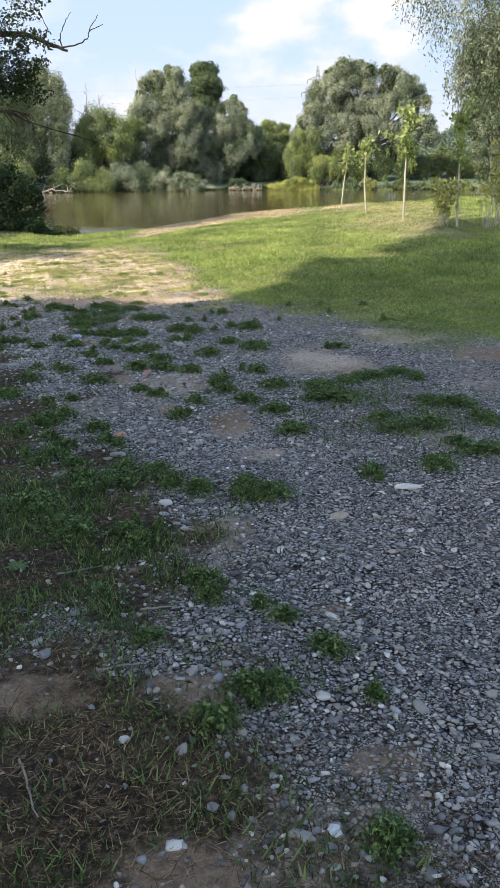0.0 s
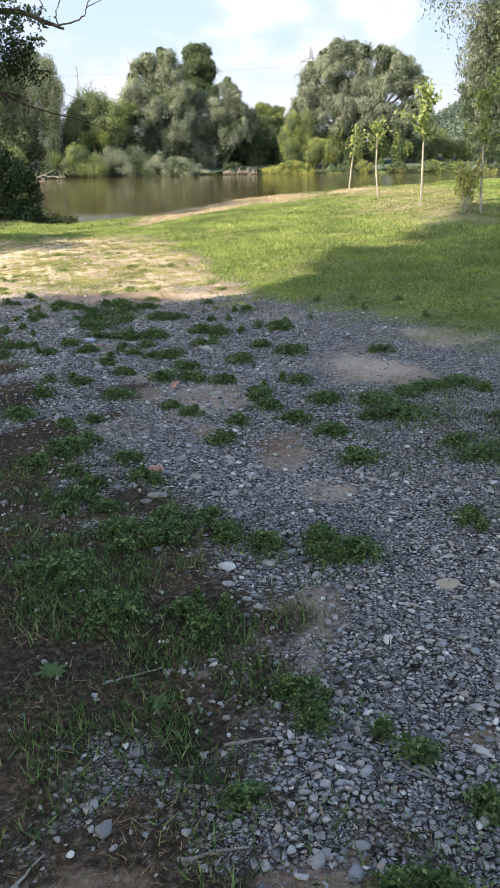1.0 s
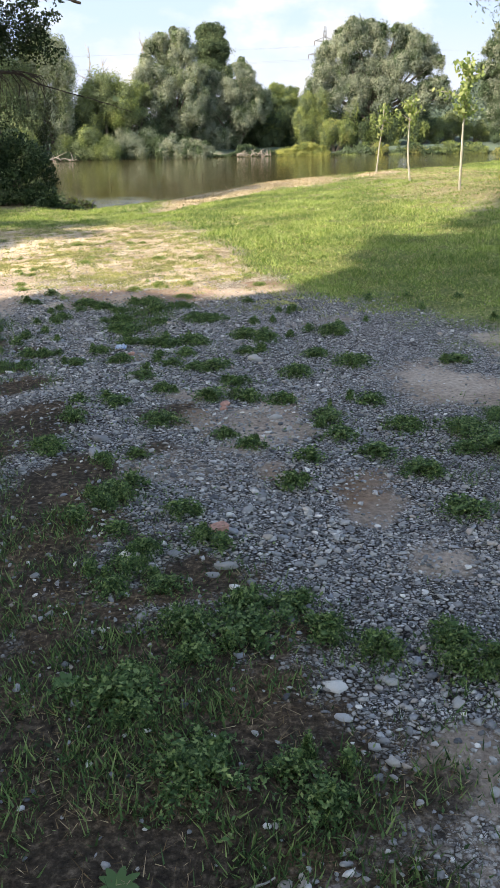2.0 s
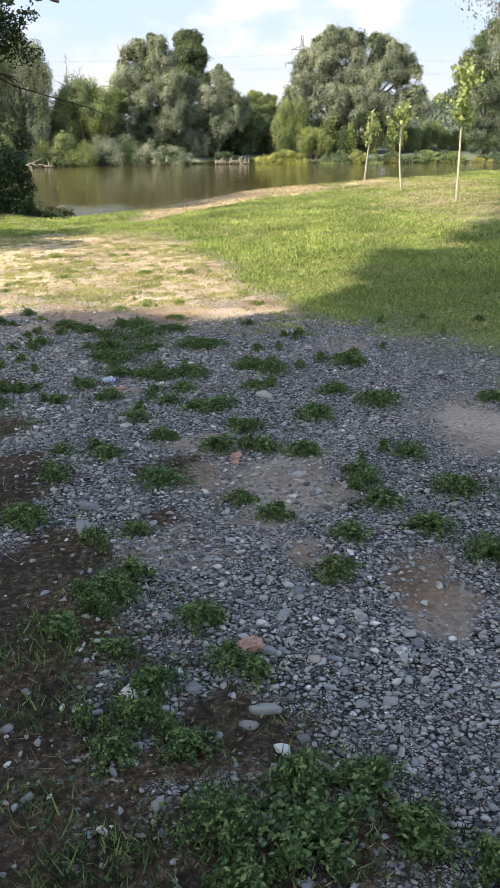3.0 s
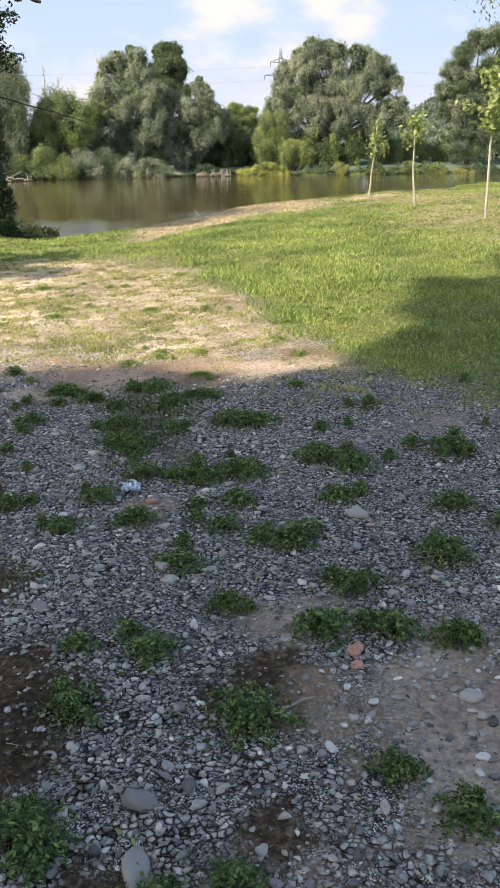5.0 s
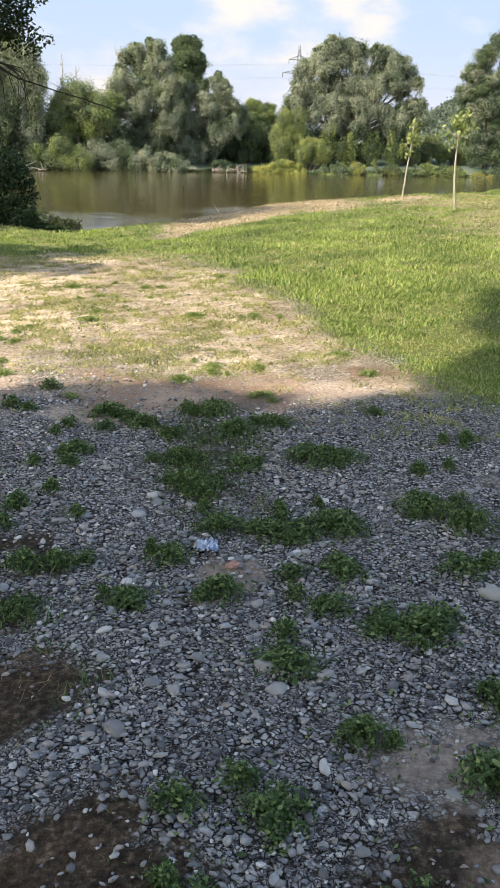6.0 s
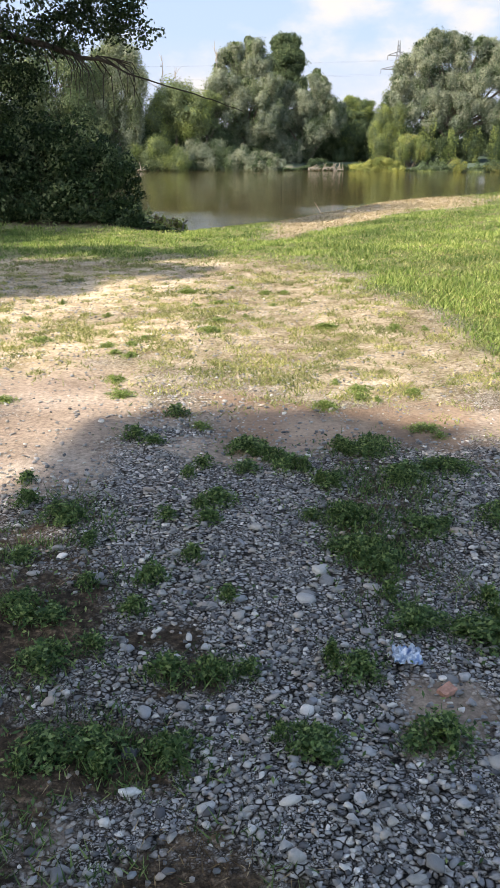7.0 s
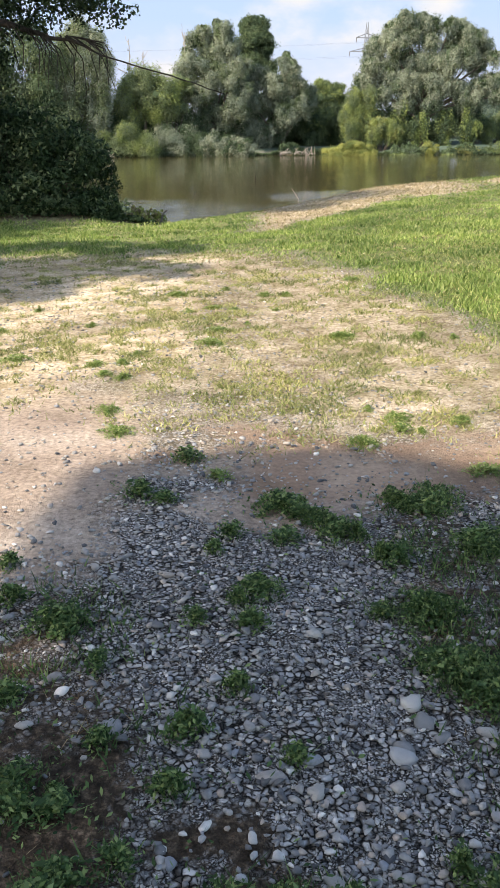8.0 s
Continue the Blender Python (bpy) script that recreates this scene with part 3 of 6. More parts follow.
def build_ground():
    gx = axis_steps(-4.5, 3.0, 0.12, -1500, 1500)
    gy = np.concatenate([axis_steps(0.6, 12.0, 0.12, -400, 18.0, 1.05), np.arange(18.6, 48, 0.45), np.arange(48.5, 116, 2.5), np.arange(116.5, 142, 0.8), 142 + np.cumsum(1.2 * 1.06 ** np.arange(85))])
    gy = np.unique(np.round(gy, 3))
    x, y = np.meshgrid(gx, gy)
    x, y = x.ravel(), y.ravel()
    z = height(x, y)
    nx, ny = len(gx), len(gy)
    i, j = np.meshgrid(np.arange(ny - 1), np.arange(nx - 1), indexing="ij")
    quads = np.stack([i * nx + j, i * nx + j + 1, (i + 1) * nx + j + 1, (i + 1) * nx + j], -1).reshape(-1, 4)
    me = mesh_of("ground", np.stack([x, y, z], 1), quads, mat=M_GROUND, soft=True)
    lawn = lawn_cover(x, y)
    dry, beach = dry_cover(x, y)
    near = (y < 60).astype(float)
    mud = smooth((y - bank_edge(x) - 1.0) / 2.0) * near * (1 - beach) + smooth((far_shore(x) + 0.4 - y) / 0.8) * (1 - near)
    # The soil cover also carries the bank's painted shade.
    covers = {"gravel": smooth((0.66 + 0.4 * wavy(x, y, 0.9) - dust_cover(x, y) * 0.62 - 0.5 * smooth((-2.7 - x) / 0.4) * smooth((y - 9.2) / 0.5)) * 1.4), "soil": np.maximum(np.maximum(np.maximum(mat_cover(x, y), 0.95 * bare_soil(x, y)), bank_shade(x, y)), smooth((y - far_shore(x) - 2) / 3) * (y > 60)), "dry": np.where(lawn > 0.5, np.maximum(beach, dry * 0.9 * (y > 15)), dry * (0.85 - 0.35 * lawn)), "lawn": np.clip(lawn - beach - 0.55 * dry * (y > 15), 0, 1) * (y < 60), "earth": np.maximum(0.7 * earth_and_sunflecks(x, y), np.clip(smooth(1.3 - np.abs(y - 10.55 - 0.25 * wavy(x, 2, 1.1)) / 0.75 + 0.5 * wavy(x, y, 0.5, 1.5)) * (1 - smooth((x - 2.5) / 1.5)) * smooth((x + 3.6) / 1.0) * np.clip(0.35 + 1.2 * wavy(x, y, 0.9, 4.0), 0, 0.9), 0, 1)), "mud": np.clip(mud, 0, 1), "far": np.maximum(smooth((z - 3) / 5) * (y > 240), smooth((y - far_shore(x) - 0.2) / 0.8) * (y > 60) * (1 - smooth((y - far_shore(x) - 35) / 30))), "field": smooth((y - far_shore(x) - 35) / 30) * (y > 60)}
    for name, values in covers.items():
        me.attributes.new(name, "FLOAT", "POINT").data.foreach_set("value", np.asarray(values, np.float32))
    return tagged(new("ground", me), "gravel track with beaten earth, dry turf and lawn beside a river", "ground", kind="structure")


ground = build_ground()


def build_water():
    gx, gy = np.linspace(-700, 700, 60), np.linspace(18, 330, 60)
    x, y = np.meshgrid(gx, gy)
    i, j = np.meshgrid(np.arange(59), np.arange(59), indexing="ij")
    quads = np.stack([i * 60 + j, i * 60 + j + 1, (i + 1) * 60 + j + 1, (i + 1) * 60 + j], -1).reshape(-1, 4)
    me = mesh_of("river", np.stack([x.ravel(), y.ravel(), np.full(x.size, WATER_Z)], 1), quads, mat=M_WATER, soft=True)
    return tagged(new("water", me), "calm brown river water mirroring the trees", "river", kind="structure")


build_water()


def build_clouds():
    """The pale blue summer sky with fair-weather cloud, far behind the hills."""
    m = bpy.data.materials.new("cloud")
    m.use_nodes = True
    t = m.node_tree
    t.nodes.remove(t.nodes["Principled BSDF"])
    co = t.nodes.new("ShaderNodeTexCoord").outputs["Object"]
    mp = node(t, "ShaderNodeMapping", Location=(0.35, 0.0, 0.15), Scale=(0.0045, 0.0045, 0.0085))
    t.links.new(co, mp.inputs["Vector"])
    n = noise_tex(t, 1.0, 8.0, 0.55, mp.outputs[0])
    body = 0.0
    for place, reach in (((70.0, 2995.0, 440.0), 190.0), ((170.0, 2985.0, 520.0), 200.0), ((560.0, 2945.0, 405.0), 170.0), ((470.0, 2960.0, 520.0), 180.0), ((-330.0, 2980.0, 190.0), 190.0), ((330.0, 2980.0, 250.0), 230.0)):
        off = t.nodes.new("ShaderNodeVectorMath")
        off.operation = "DISTANCE"
        off.inputs[1].default_value = place
        t.links.new(co, off.inputs[0])
        body = maths(t, "MAXIMUM", maths(t, "SUBTRACT", 1.0, maths(t, "DIVIDE", off.outputs["Value"], reach)), body)
    n = maths(t, "ADD", maths(t, "MULTIPLY", n, 0.8), maths(t, "MULTIPLY", body, 0.30))
    cover = ramp(t, n, [(0.42, (0, 0, 0)), (0.52, (0.22, 0.22, 0.22)), (0.63, (0.7, 0.7, 0.7)), (0.74, (1, 1, 1))])
    part_z = t.nodes.new("ShaderNodeSeparateXYZ")
    t.links.new(co, part_z.inputs[0])
    rise = maths(t, "DIVIDE", part_z.outputs["Z"], 1500.0)
    blue = ramp(t, rise, [(0.0, (0.325, 0.35, 0.425)), (0.12, (0.29, 0.335, 0.44)), (0.24, (0.235, 0.312, 0.445)), (1.0, (0.16, 0.25, 0.43))])
    glow = node(t, "ShaderNodeEmission", Strength=1.0)
    t.links.new(mixed(t, cover, blue, (0.40, 0.395, 0.405)), glow.inputs["Color"])
    t.links.new(glow.outputs[0], t.nodes["Material Output"].inputs["Surface"])
    a, h = np.meshgrid(np.linspace(-1.1, 1.1, 41), np.linspace(-20, 1500, 16))
    v = np.stack([3000 * np.sin(a), 3000 * np.cos(a), h], -1).reshape(-1, 3)
    i, j = np.meshgrid(np.arange(15), np.arange(40), indexing="ij")
    quads = np.stack([i * 41 + j, i * 41 + j + 1, (i + 1) * 41 + j + 1, (i + 1) * 41 + j], -1).reshape(-1, 4)
    return tagged(new("backdrop", mesh_of("backdrop", v, quads, mat=m, soft=True)), "white summer clouds in a pale blue sky", "clouds", kind="structure")


build_clouds()

# ---- trees of the far bank ----
FAR = "trees along the far bank"


def far_at(x, back):
    y = float(far_shore(x)) + back - 2.4
    return (x, y, float(height(x, y)) - 0.1)


tree("willow", far_at(-25.5, 6), [(-0.6, 0, 14.2, 1.6, 1.5, 1.6), (1.2, 0, 12.6, 1.6, 1.5, 1.7), (-2.4, 0, 12.4, 1.8, 1.6, 1.8), (2.2, 0, 10.2, 1.5, 1.4, 1.8), (0.0, -0.5, 10.4, 1.9, 1.6, 2.0), (-3.0, 0, 9.4, 2.0, 1.7, 2.2), (1.6, 0, 7.4, 1.6, 1.5, 2.0), (-1.0, -0.6, 6.6, 2.0, 1.7, 2.4), (-4.0, 0, 5.8, 2.2, 1.8, 2.6), (1.0, -0.4, 4.4, 1.7, 1.5, 2.0), (-6, 1, 8, 3.4, 3, 5)], [(M_GREY, 0.6), (M_WILLOW, 0.4)], 0.25, 34000, "tall drooping grey-green willow on the far bank", 0.35, hang=3.0, droop=0.8, group=FAR, clump=0.42, ruffle=0.36)
tree("tree", far_at(-33, 8), [(0, 0, 9, 5, 4, 6), (-5, 0, 8, 4, 4, 6), (3, -1, 5, 3, 3, 4)], [(M_WILLOW, 0.5), (M_DEEP, 0.5)], 0.29, 18374, "dense dark green tree on the far bank", 0.35, group=FAR, clump=0.42, ruffle=0.36)
tree("tree", far_at(-18.8, 6), [(0, 0, 7.6, 2.5, 2.2, 2.9), (-2.0, 0, 6.2, 2.2, 2.0, 3.2), (2.3, -0.5, 6.2, 2.2, 2, 3.0)], [(M_WILLOW, 0.65), (M_BRIGHT, 0.35)], 0.25, 15000, "mid-green tree hung with climbing vines", 0.25, hang=1.2, group=FAR, clump=0.42, ruffle=0.36)


def billows(bx, rows):
    """Lobes of a crown from (x, height, radius), stepped in depth so that the upper ones stand further back."""
    return [(x - bx, 0.9 * math.sin(7 * x + 3 * z) + 0.08 * z - 0.8, z, r, 0.9 * r, 0.86 * r) for x, z, r in rows]


LEFT_WILLOW = [(-12.2, 13.7, 1.5), (-8.6, 14.9, 1.6), (-10.0, 13.0, 2.0), (-7.8, 12.9, 1.9), (-12.7, 10.5, 2.2), (-9.7, 9.9, 2.4), (-7.5, 8.8, 1.9), (-14.1, 7.4, 1.7), (-11.3, 6.8, 2.1), (-10.5, 4.4, 2.1), (-8.4, 3.6, 1.6), (-11.2, 14.8, 1.1), (-9.4, 15.8, 0.8), (-13.8, 9.2, 1.5), (-6.4, 10.6, 1.7), (-6.2, 7.2, 1.9), (-7.0, 5.2, 1.8), (-13.4, 12.3, 1.1)]
DARK_TOP = [(-5.6, 15.8, 1.3), (-3.9, 16.1, 1.4), (-4.5, 14.2, 1.6), (-3.0, 14.4, 1.3), (-5.2, 12.4, 1.5), (-3.2, 12.4, 1.4), (-4.2, 10.2, 1.9), (-4.9, 16.6, 1.3), (-3.3, 16.4, 1.2), (-4.1, 12.0, 2.2), (-4.3, 14.8, 2.1), (-2.6, 13.4, 1.5), (-5.9, 14.0, 1.3), (-2.2, 10.4, 1.6), (-5.8, 8.4, 1.9)]
MID_WILLOW = [(0.2, 11.4, 1.2), (0.8, 10.2, 1.6), (-3.9, 9.6, 1.9), (-1.1, 8.6, 1.9), (1.9, 8.1, 1.8), (-4.7, 6.0, 1.9), (-2.5, 6.4, 1.9), (0.2, 5.0, 2.1), (2.5, 6.0, 1.6), (-5.3, 3.1, 1.7), (-3.0, 2.2, 1.6), (-1.4, 1.4, 1.5), (3.4, 7.2, 1.4), (0.1, 12.3, 0.6), (-0.4, 3.2, 1.4)]
BIG_WILLOW_TOP = [(16.8, 17.0, 1.6), (15.2, 15.7, 1.8), (19.0, 17.0, 1.5), (21.0, 16.4, 1.8), (23.4, 16.4, 1.2), (24.9, 15.8, 1.7), (26.6, 14.8, 1.8), (28.4, 13.7, 1.6), (29.6, 12.2, 1.2), (13.1, 13.8, 1.7), (15.5, 13.8, 1.9), (17.8, 14.8, 1.7), (20.8, 14.2, 1.4), (24.0, 13.9, 1.4)]
BIG_WILLOW_LOW = [(23.4, 11.7, 2.2), (26.0, 12.4, 2.1), (27.8, 11.0, 1.5), (12.3, 11.0, 1.7), (14.9, 10.0, 2.3), (17.5, 8.6, 2.0), (21.4, 8.4, 2.2), (21.4, 5.9, 1.7), (17.2, 5.9, 1.9), (26.3, 6.6, 2.2), (24.9, 8.0, 1.7), (30.2, 9.1, 1.7), (30.8, 7.0, 1.4), (28.2, 8.6, 1.5), (11.2, 9.0, 1.5), (14.4, 7.4, 1.5), (18.4, 11.8, 2.0), (20.6, 11.6, 1.8), (19.4, 9.6, 1.9), (23.0, 9.6, 1.8), (16.6, 12.0, 1.7)]
tree("willow", far_at(-10.2, 7), billows(-10.2, LEFT_WILLOW), [(M_GREY, 0.8), (M_WILLOW, 0.2)], 0.25, 42000, "broad grey-green willow on the far bank", 0.4, hang=1.0, group=FAR, ruffle=0.36)
tree("tree", far_at(-4.0, 11), billows(-4.0, DARK_TOP), [(M_DEEP, 0.85), (M_WILLOW, 0.15)], 0.25, 20000, "taller dark green tree rising behind the willows", 0.35, group=FAR, ruffle=0.6)
tree("willow", far_at(-0.3, 4.5), billows(-0.3, MID_WILLOW), [(M_GREY, 0.85), (M_DEEP, 0.15)], 0.25, 42000, "rounded grey-green willow leaning over the water", 0.35, hang=1.1, group=FAR, ruffle=0.36)
shrub("bush", far_at(-14.0, 2.0), [(0, 0, 2.4, 2.3, 1.8, 2.4), (2.4, 0, 2.0, 1.7, 1.5, 2.0), (-2.2, 0.3, 2.4, 1.8, 1.6, 2.3), (4.4, 0.2, 2.0, 1.7, 1.4, 1.9), (6.2, 0.2, 1.9, 1.6, 1.4, 1.8), (8.2, 0.3, 1.7, 1.6, 1.4, 1.6)], [(M_GREY, 0.6), (M_DEEP, 0.4)], 0.23, 26000, "low grey-green willow scrub at the waterline", group=FAR, ruffle=0.36)
shrub("bush", far_at(-15.2, 6.0), [(0, 0, 5.6, 1.9, 1.5, 1.9), (-1.6, 0, 7.4, 1.6, 1.4, 1.6), (1.0, 0.3, 7.6, 1.5, 1.4, 1.6), (-2.0, 0, 4.4, 1.7, 1.5, 1.8)], [(M_WILLOW, 0.7), (M_BRIGHT, 0.3)], 0.23, 13000, "green thicket with yellowing climbers between the willows", group=FAR, ruffle=0.36)
shrub("bush", far_at(-20.5, 2.5), [(0, 0, 2.3, 2.2, 1.8, 2.2), (-3.2, 0, 1.9, 1.8, 1.6, 2.0), (2.4, 0, 1.7, 1.6, 1.5, 1.8)], [(M_WILLOW, 0.6), (M_BRIGHT, 0.4)], 0.2, 11024, "sunlit yellow-green scrub at the waterline", hang=0.8, group=FAR, clump=0.42, ruffle=0.36)
shrub("bush", far_at(-28.0, 2.0), [(0, 0, 2.4, 2.0, 1.8, 2.6), (-3.6, 0, 2.8, 2.4, 1.8, 2.8)], [(M_WILLOW, 0.5), (M_BRIGHT, 0.5)], 0.2, 9450, "yellow-green climber hanging over the bank", hang=1.6, group=FAR, clump=0.42, ruffle=0.36)
tree("tree", far_at(6.6, 13), [(-0.6, 0, 7.6, 1.6, 1.5, 1.5), (1.2, 0, 7.4, 1.6, 1.5, 1.5), (-1.8, 0, 5.8, 1.6, 1.5, 1.6), (0.5, -0.5, 5.6, 1.8, 1.6, 1.7), (2.4, 0, 5.4, 1.6, 1.5, 1.6), (0.2, -0.8, 3.6, 2.0, 1.6, 1.6)], [(M_BRIGHT, 0.75), (M_DEEP, 0.25)], 0.25, 17000, "smaller bright green tree in the gap", 0.25, group=FAR, ruffle=0.36)
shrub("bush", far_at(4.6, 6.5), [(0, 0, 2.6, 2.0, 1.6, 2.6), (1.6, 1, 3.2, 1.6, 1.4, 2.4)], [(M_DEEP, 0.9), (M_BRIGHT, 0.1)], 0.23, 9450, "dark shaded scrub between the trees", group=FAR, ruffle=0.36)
shrub("bush", far_at(10.4, 5.0), [(-0.5, 0, 7.0, 1.2, 1.1, 1.4), (-1.5, 0, 4.9, 1.2, 1.1, 1.5), (0.4, 0, 4.9, 1.2, 1.1, 1.6), (1.6, 0, 7.2, 1.2, 1.1, 1.3), (-0.8, -0.3, 3.2, 1.3, 1.1, 1.3), (1.2, 0.2, 3.4, 1.2, 1.1, 1.4)], [(M_BRIGHT, 0.5), (M_WILLOW, 0.45), (M_YELLOW, 0.05)], 0.21, 17061, "curtain of bright green vines over a dead tree", hang=1.8, group=FAR, category="vines", ruffle=0.36)
shrub("bush", far_at(14.0, 3.8), [(-0.3, 0, 3.5, 1.5, 1.3, 1.2), (1.2, 0, 2.8, 1.2, 1.1, 1.0), (-1.3, 0, 2.4, 1.0, 1.0, 1.2), (2.2, 0.2, 2.6, 0.8, 0.8, 0.7)], [(M_BRIGHT, 0.6), (M_WILLOW, 0.25), (M_YELLOW, 0.15)], 0.2, 10000, "arching yellow-green vine canopy", hang=1.2, group=FAR, category="vines", ruffle=0.36)
shrub("bush", far_at(9.0, 0.6), [(-2.6, 0, 1.2, 1.5, 1.2, 1.2), (-0.9, 0, 1.8, 1.6, 1.3, 1.2), (0.9, 0, 2.0, 1.6, 1.3, 1.2), (2.6, 0, 1.4, 1.5, 1.2, 1.2), (0.0, -0.4, 0.9, 2.4, 1.2, 0.9)], [(M_YELLOW, 0.8), (M_BRIGHT, 0.2)], 0.18, 13650, "low yellow shrub overhanging the dark bank edge", group=FAR, ruffle=0.36)
tree("willow", far_at(20.0, 9), billows(20.0, BIG_WILLOW_TOP + BIG_WILLOW_LOW), [(M_GREY, 0.85), (M_DEEP, 0.15)], 0.25, 78000, "big spreading grey-green willow with several tops", 0.5, hang=1.1, group=FAR, ruffle=0.36)
# Dark bushes added behind, their colour filling in the shade under the crowns.
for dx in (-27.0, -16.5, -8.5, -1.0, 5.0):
    shrub("bush", far_at(dx, 9.5), [(-2.8, 0, 2.2, 2.6, 1.8, 3.0), (0.6, 0, 2.8, 2.6, 1.8, 3.6), (3.2, 0, 2.2, 2.2, 1.8, 3.0), (0.0, 0.5, 6.0, 2.8, 1.6, 1.8)], [(M_DEEP, 1.0)], 0.27, 9000, "added dark undergrowth standing in for the shade beneath the willows", group=FAR, clump=0.42, ruffle=0.36)
shrub("bush", far_at(20.0, 10.5), [(-4.5, 0, 3.0, 3.0, 2.0, 3.0), (-0.5, 0, 3.4, 3.0, 2.0, 3.2), (3.6, 0, 3.2, 3.0, 2.0, 3.0), (7.2, 0, 2.8, 2.6, 2.0, 2.8)], [(M_DEEP, 1.0)], 0.27, 9000, "added dark undergrowth standing in for the shade beneath the big willow", group=FAR, clump=0.42, ruffle=0.36)
for dx, back, top in ((32.5, 16, 3.6), (35.5, 20, 4.2), (29.0, 12, 4.4), (38.0, 16, 3.2)):
    shrub("bush", far_at(dx, back), [(-1.2, 0, top * 0.5, 1.5, 1.3, top * 0.45), (0.6, 0.3, top * 0.6, 1.6, 1.3, top * 0.5), (1.9, 0, top * 0.4, 1.3, 1.2, top * 0.4)], [(M_WILLOW, 0.7), (M_BRIGHT, 0.3)], 0.22, 5000, "grey-green hedge behind the far bank", group="hedge behind the far bank", ruffle=0.36)
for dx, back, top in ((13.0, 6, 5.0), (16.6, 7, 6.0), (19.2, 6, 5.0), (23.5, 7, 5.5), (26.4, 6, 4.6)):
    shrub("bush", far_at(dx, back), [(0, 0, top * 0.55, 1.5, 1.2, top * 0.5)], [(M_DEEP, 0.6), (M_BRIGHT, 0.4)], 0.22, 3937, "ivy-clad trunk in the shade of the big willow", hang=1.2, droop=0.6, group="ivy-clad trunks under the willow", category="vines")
for dx, back, r, h, m in ((16.0, 1.5, 2.2, 1.1, M_BRIGHT), (20.3, 2.2, 1.3, 2.0, M_YELLOW), (23.0, 1.8, 1.8, 1.0, M_BRIGHT), (26.0, 2.6, 1.8, 1.3, M_AUTUMN), (30.5, 2.4, 2.2, 1.6, M_BRIGHT), (34.5, 2.0, 2.4, 1.9, M_BRIGHT), (38.5, 2.0, 1.8, 1.2, M_AUTUMN)):
    shrub("bush", far_at(dx, back), [(0, 0, h * 0.6, r, 1.2, h * 0.7), (r * 0.6, 0.3, h * 0.4, r * 0.6, 1.0, h * 0.5)], [(m, 0.7), (M_WILLOW, 0.3)], 0.18, 4987, "low sunlit scrub along the far waterline", group="low scrub along the far waterline")
tree("tree", far_at(41.0, 7), [(-3.2, 0, 13.4, 1.7, 1.6, 1.7), (-1.4, 0, 15.6, 1.8, 1.7, 1.8), (0.8, 0, 17.6, 2.0, 1.8, 1.9), (3.4, 0, 18.0, 2.2, 2.0, 2.0), (-3.6, 0, 10.6, 1.8, 1.6, 1.8), (-0.8, -0.6, 12.2, 2.3, 1.9, 2.1), (2.4, -0.6, 13.6, 2.4, 2.0, 2.2), (-3.0, 0, 7.6, 1.9, 1.7, 1.9), (0.0, -0.8, 8.6, 2.4, 1.9, 2.1), (3.2, -0.8, 9.4, 2.4, 2.0, 2.2), (-2.2, -0.4, 4.6, 2.0, 1.7, 1.9), (1.0, -0.6, 5.0, 2.2, 1.8, 2.0), (6.0, 0, 9.0, 3.6, 3.0, 4.4), (6.4, 0, 14.6, 3.0, 2.6, 3.0), (-1.6, -0.6, 2.2, 1.9, 1.6, 1.8), (1.6, -0.8, 2.2, 2.0, 1.6, 1.8)], [(M_DEEP, 0.65), (M_GREY, 0.35)], 0.25, 46000, "tall dark green tree at the water's edge", 0.45, group=FAR, clump=0.42, ruffle=0.36)
tree("tree", far_at(30.4, 22), [(0, 0, 6.5, 2.6, 2.4, 2.6), (-1.8, 0, 4.4, 2.2, 2.2, 2.2)], [(M_DEEP, 0.7), (M_GREY, 0.3)], 0.27, 9450, "dark tree behind the big willow", 0.25, group=FAR, clump=0.42, ruffle=0.36)
tree("tree", far_at(-46, 10), [(0, 0, 9, 6, 5, 7), (-7, 0, 8, 5, 5, 6)], [(M_WILLOW, 0.5), (M_DEEP, 0.5)], 0.36, 7000, "dense green tree on the far bank", 0.4, group=FAR, clump=0.42, ruffle=0.36)
tree("tree", far_at(55, 9), [(0, 0, 10, 6, 5, 7), (7, 0, 9, 6, 5, 6)], [(M_WILLOW, 0.5), (M_DEEP, 0.5)], 0.36, 7000, "dense green tree on the far bank", 0.4, group=FAR, clump=0.42, ruffle=0.36)


def build_belt():
    """The wood that closes the far bank behind the single trees."""
    reseed(8, 8)
    x = np.concatenate([rng.uniform(-75, 27, 190), rng.uniform(44, 90, 60)])
    y = far_shore(x) + rng.uniform(11, 34, len(x))
    r = rng.uniform(1.5, 2.8, len(x))
    z = height(x, y) + rng.uniform(0.2, 4.4, len(x))
    lobes = list(zip(x, y, z, r * 1.1, r, r * 1.25))
    at, out = crown_points(lobes, 36000, 0.5)
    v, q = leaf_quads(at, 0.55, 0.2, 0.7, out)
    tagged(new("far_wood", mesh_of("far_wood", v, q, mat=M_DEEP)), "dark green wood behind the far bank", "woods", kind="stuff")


build_belt()


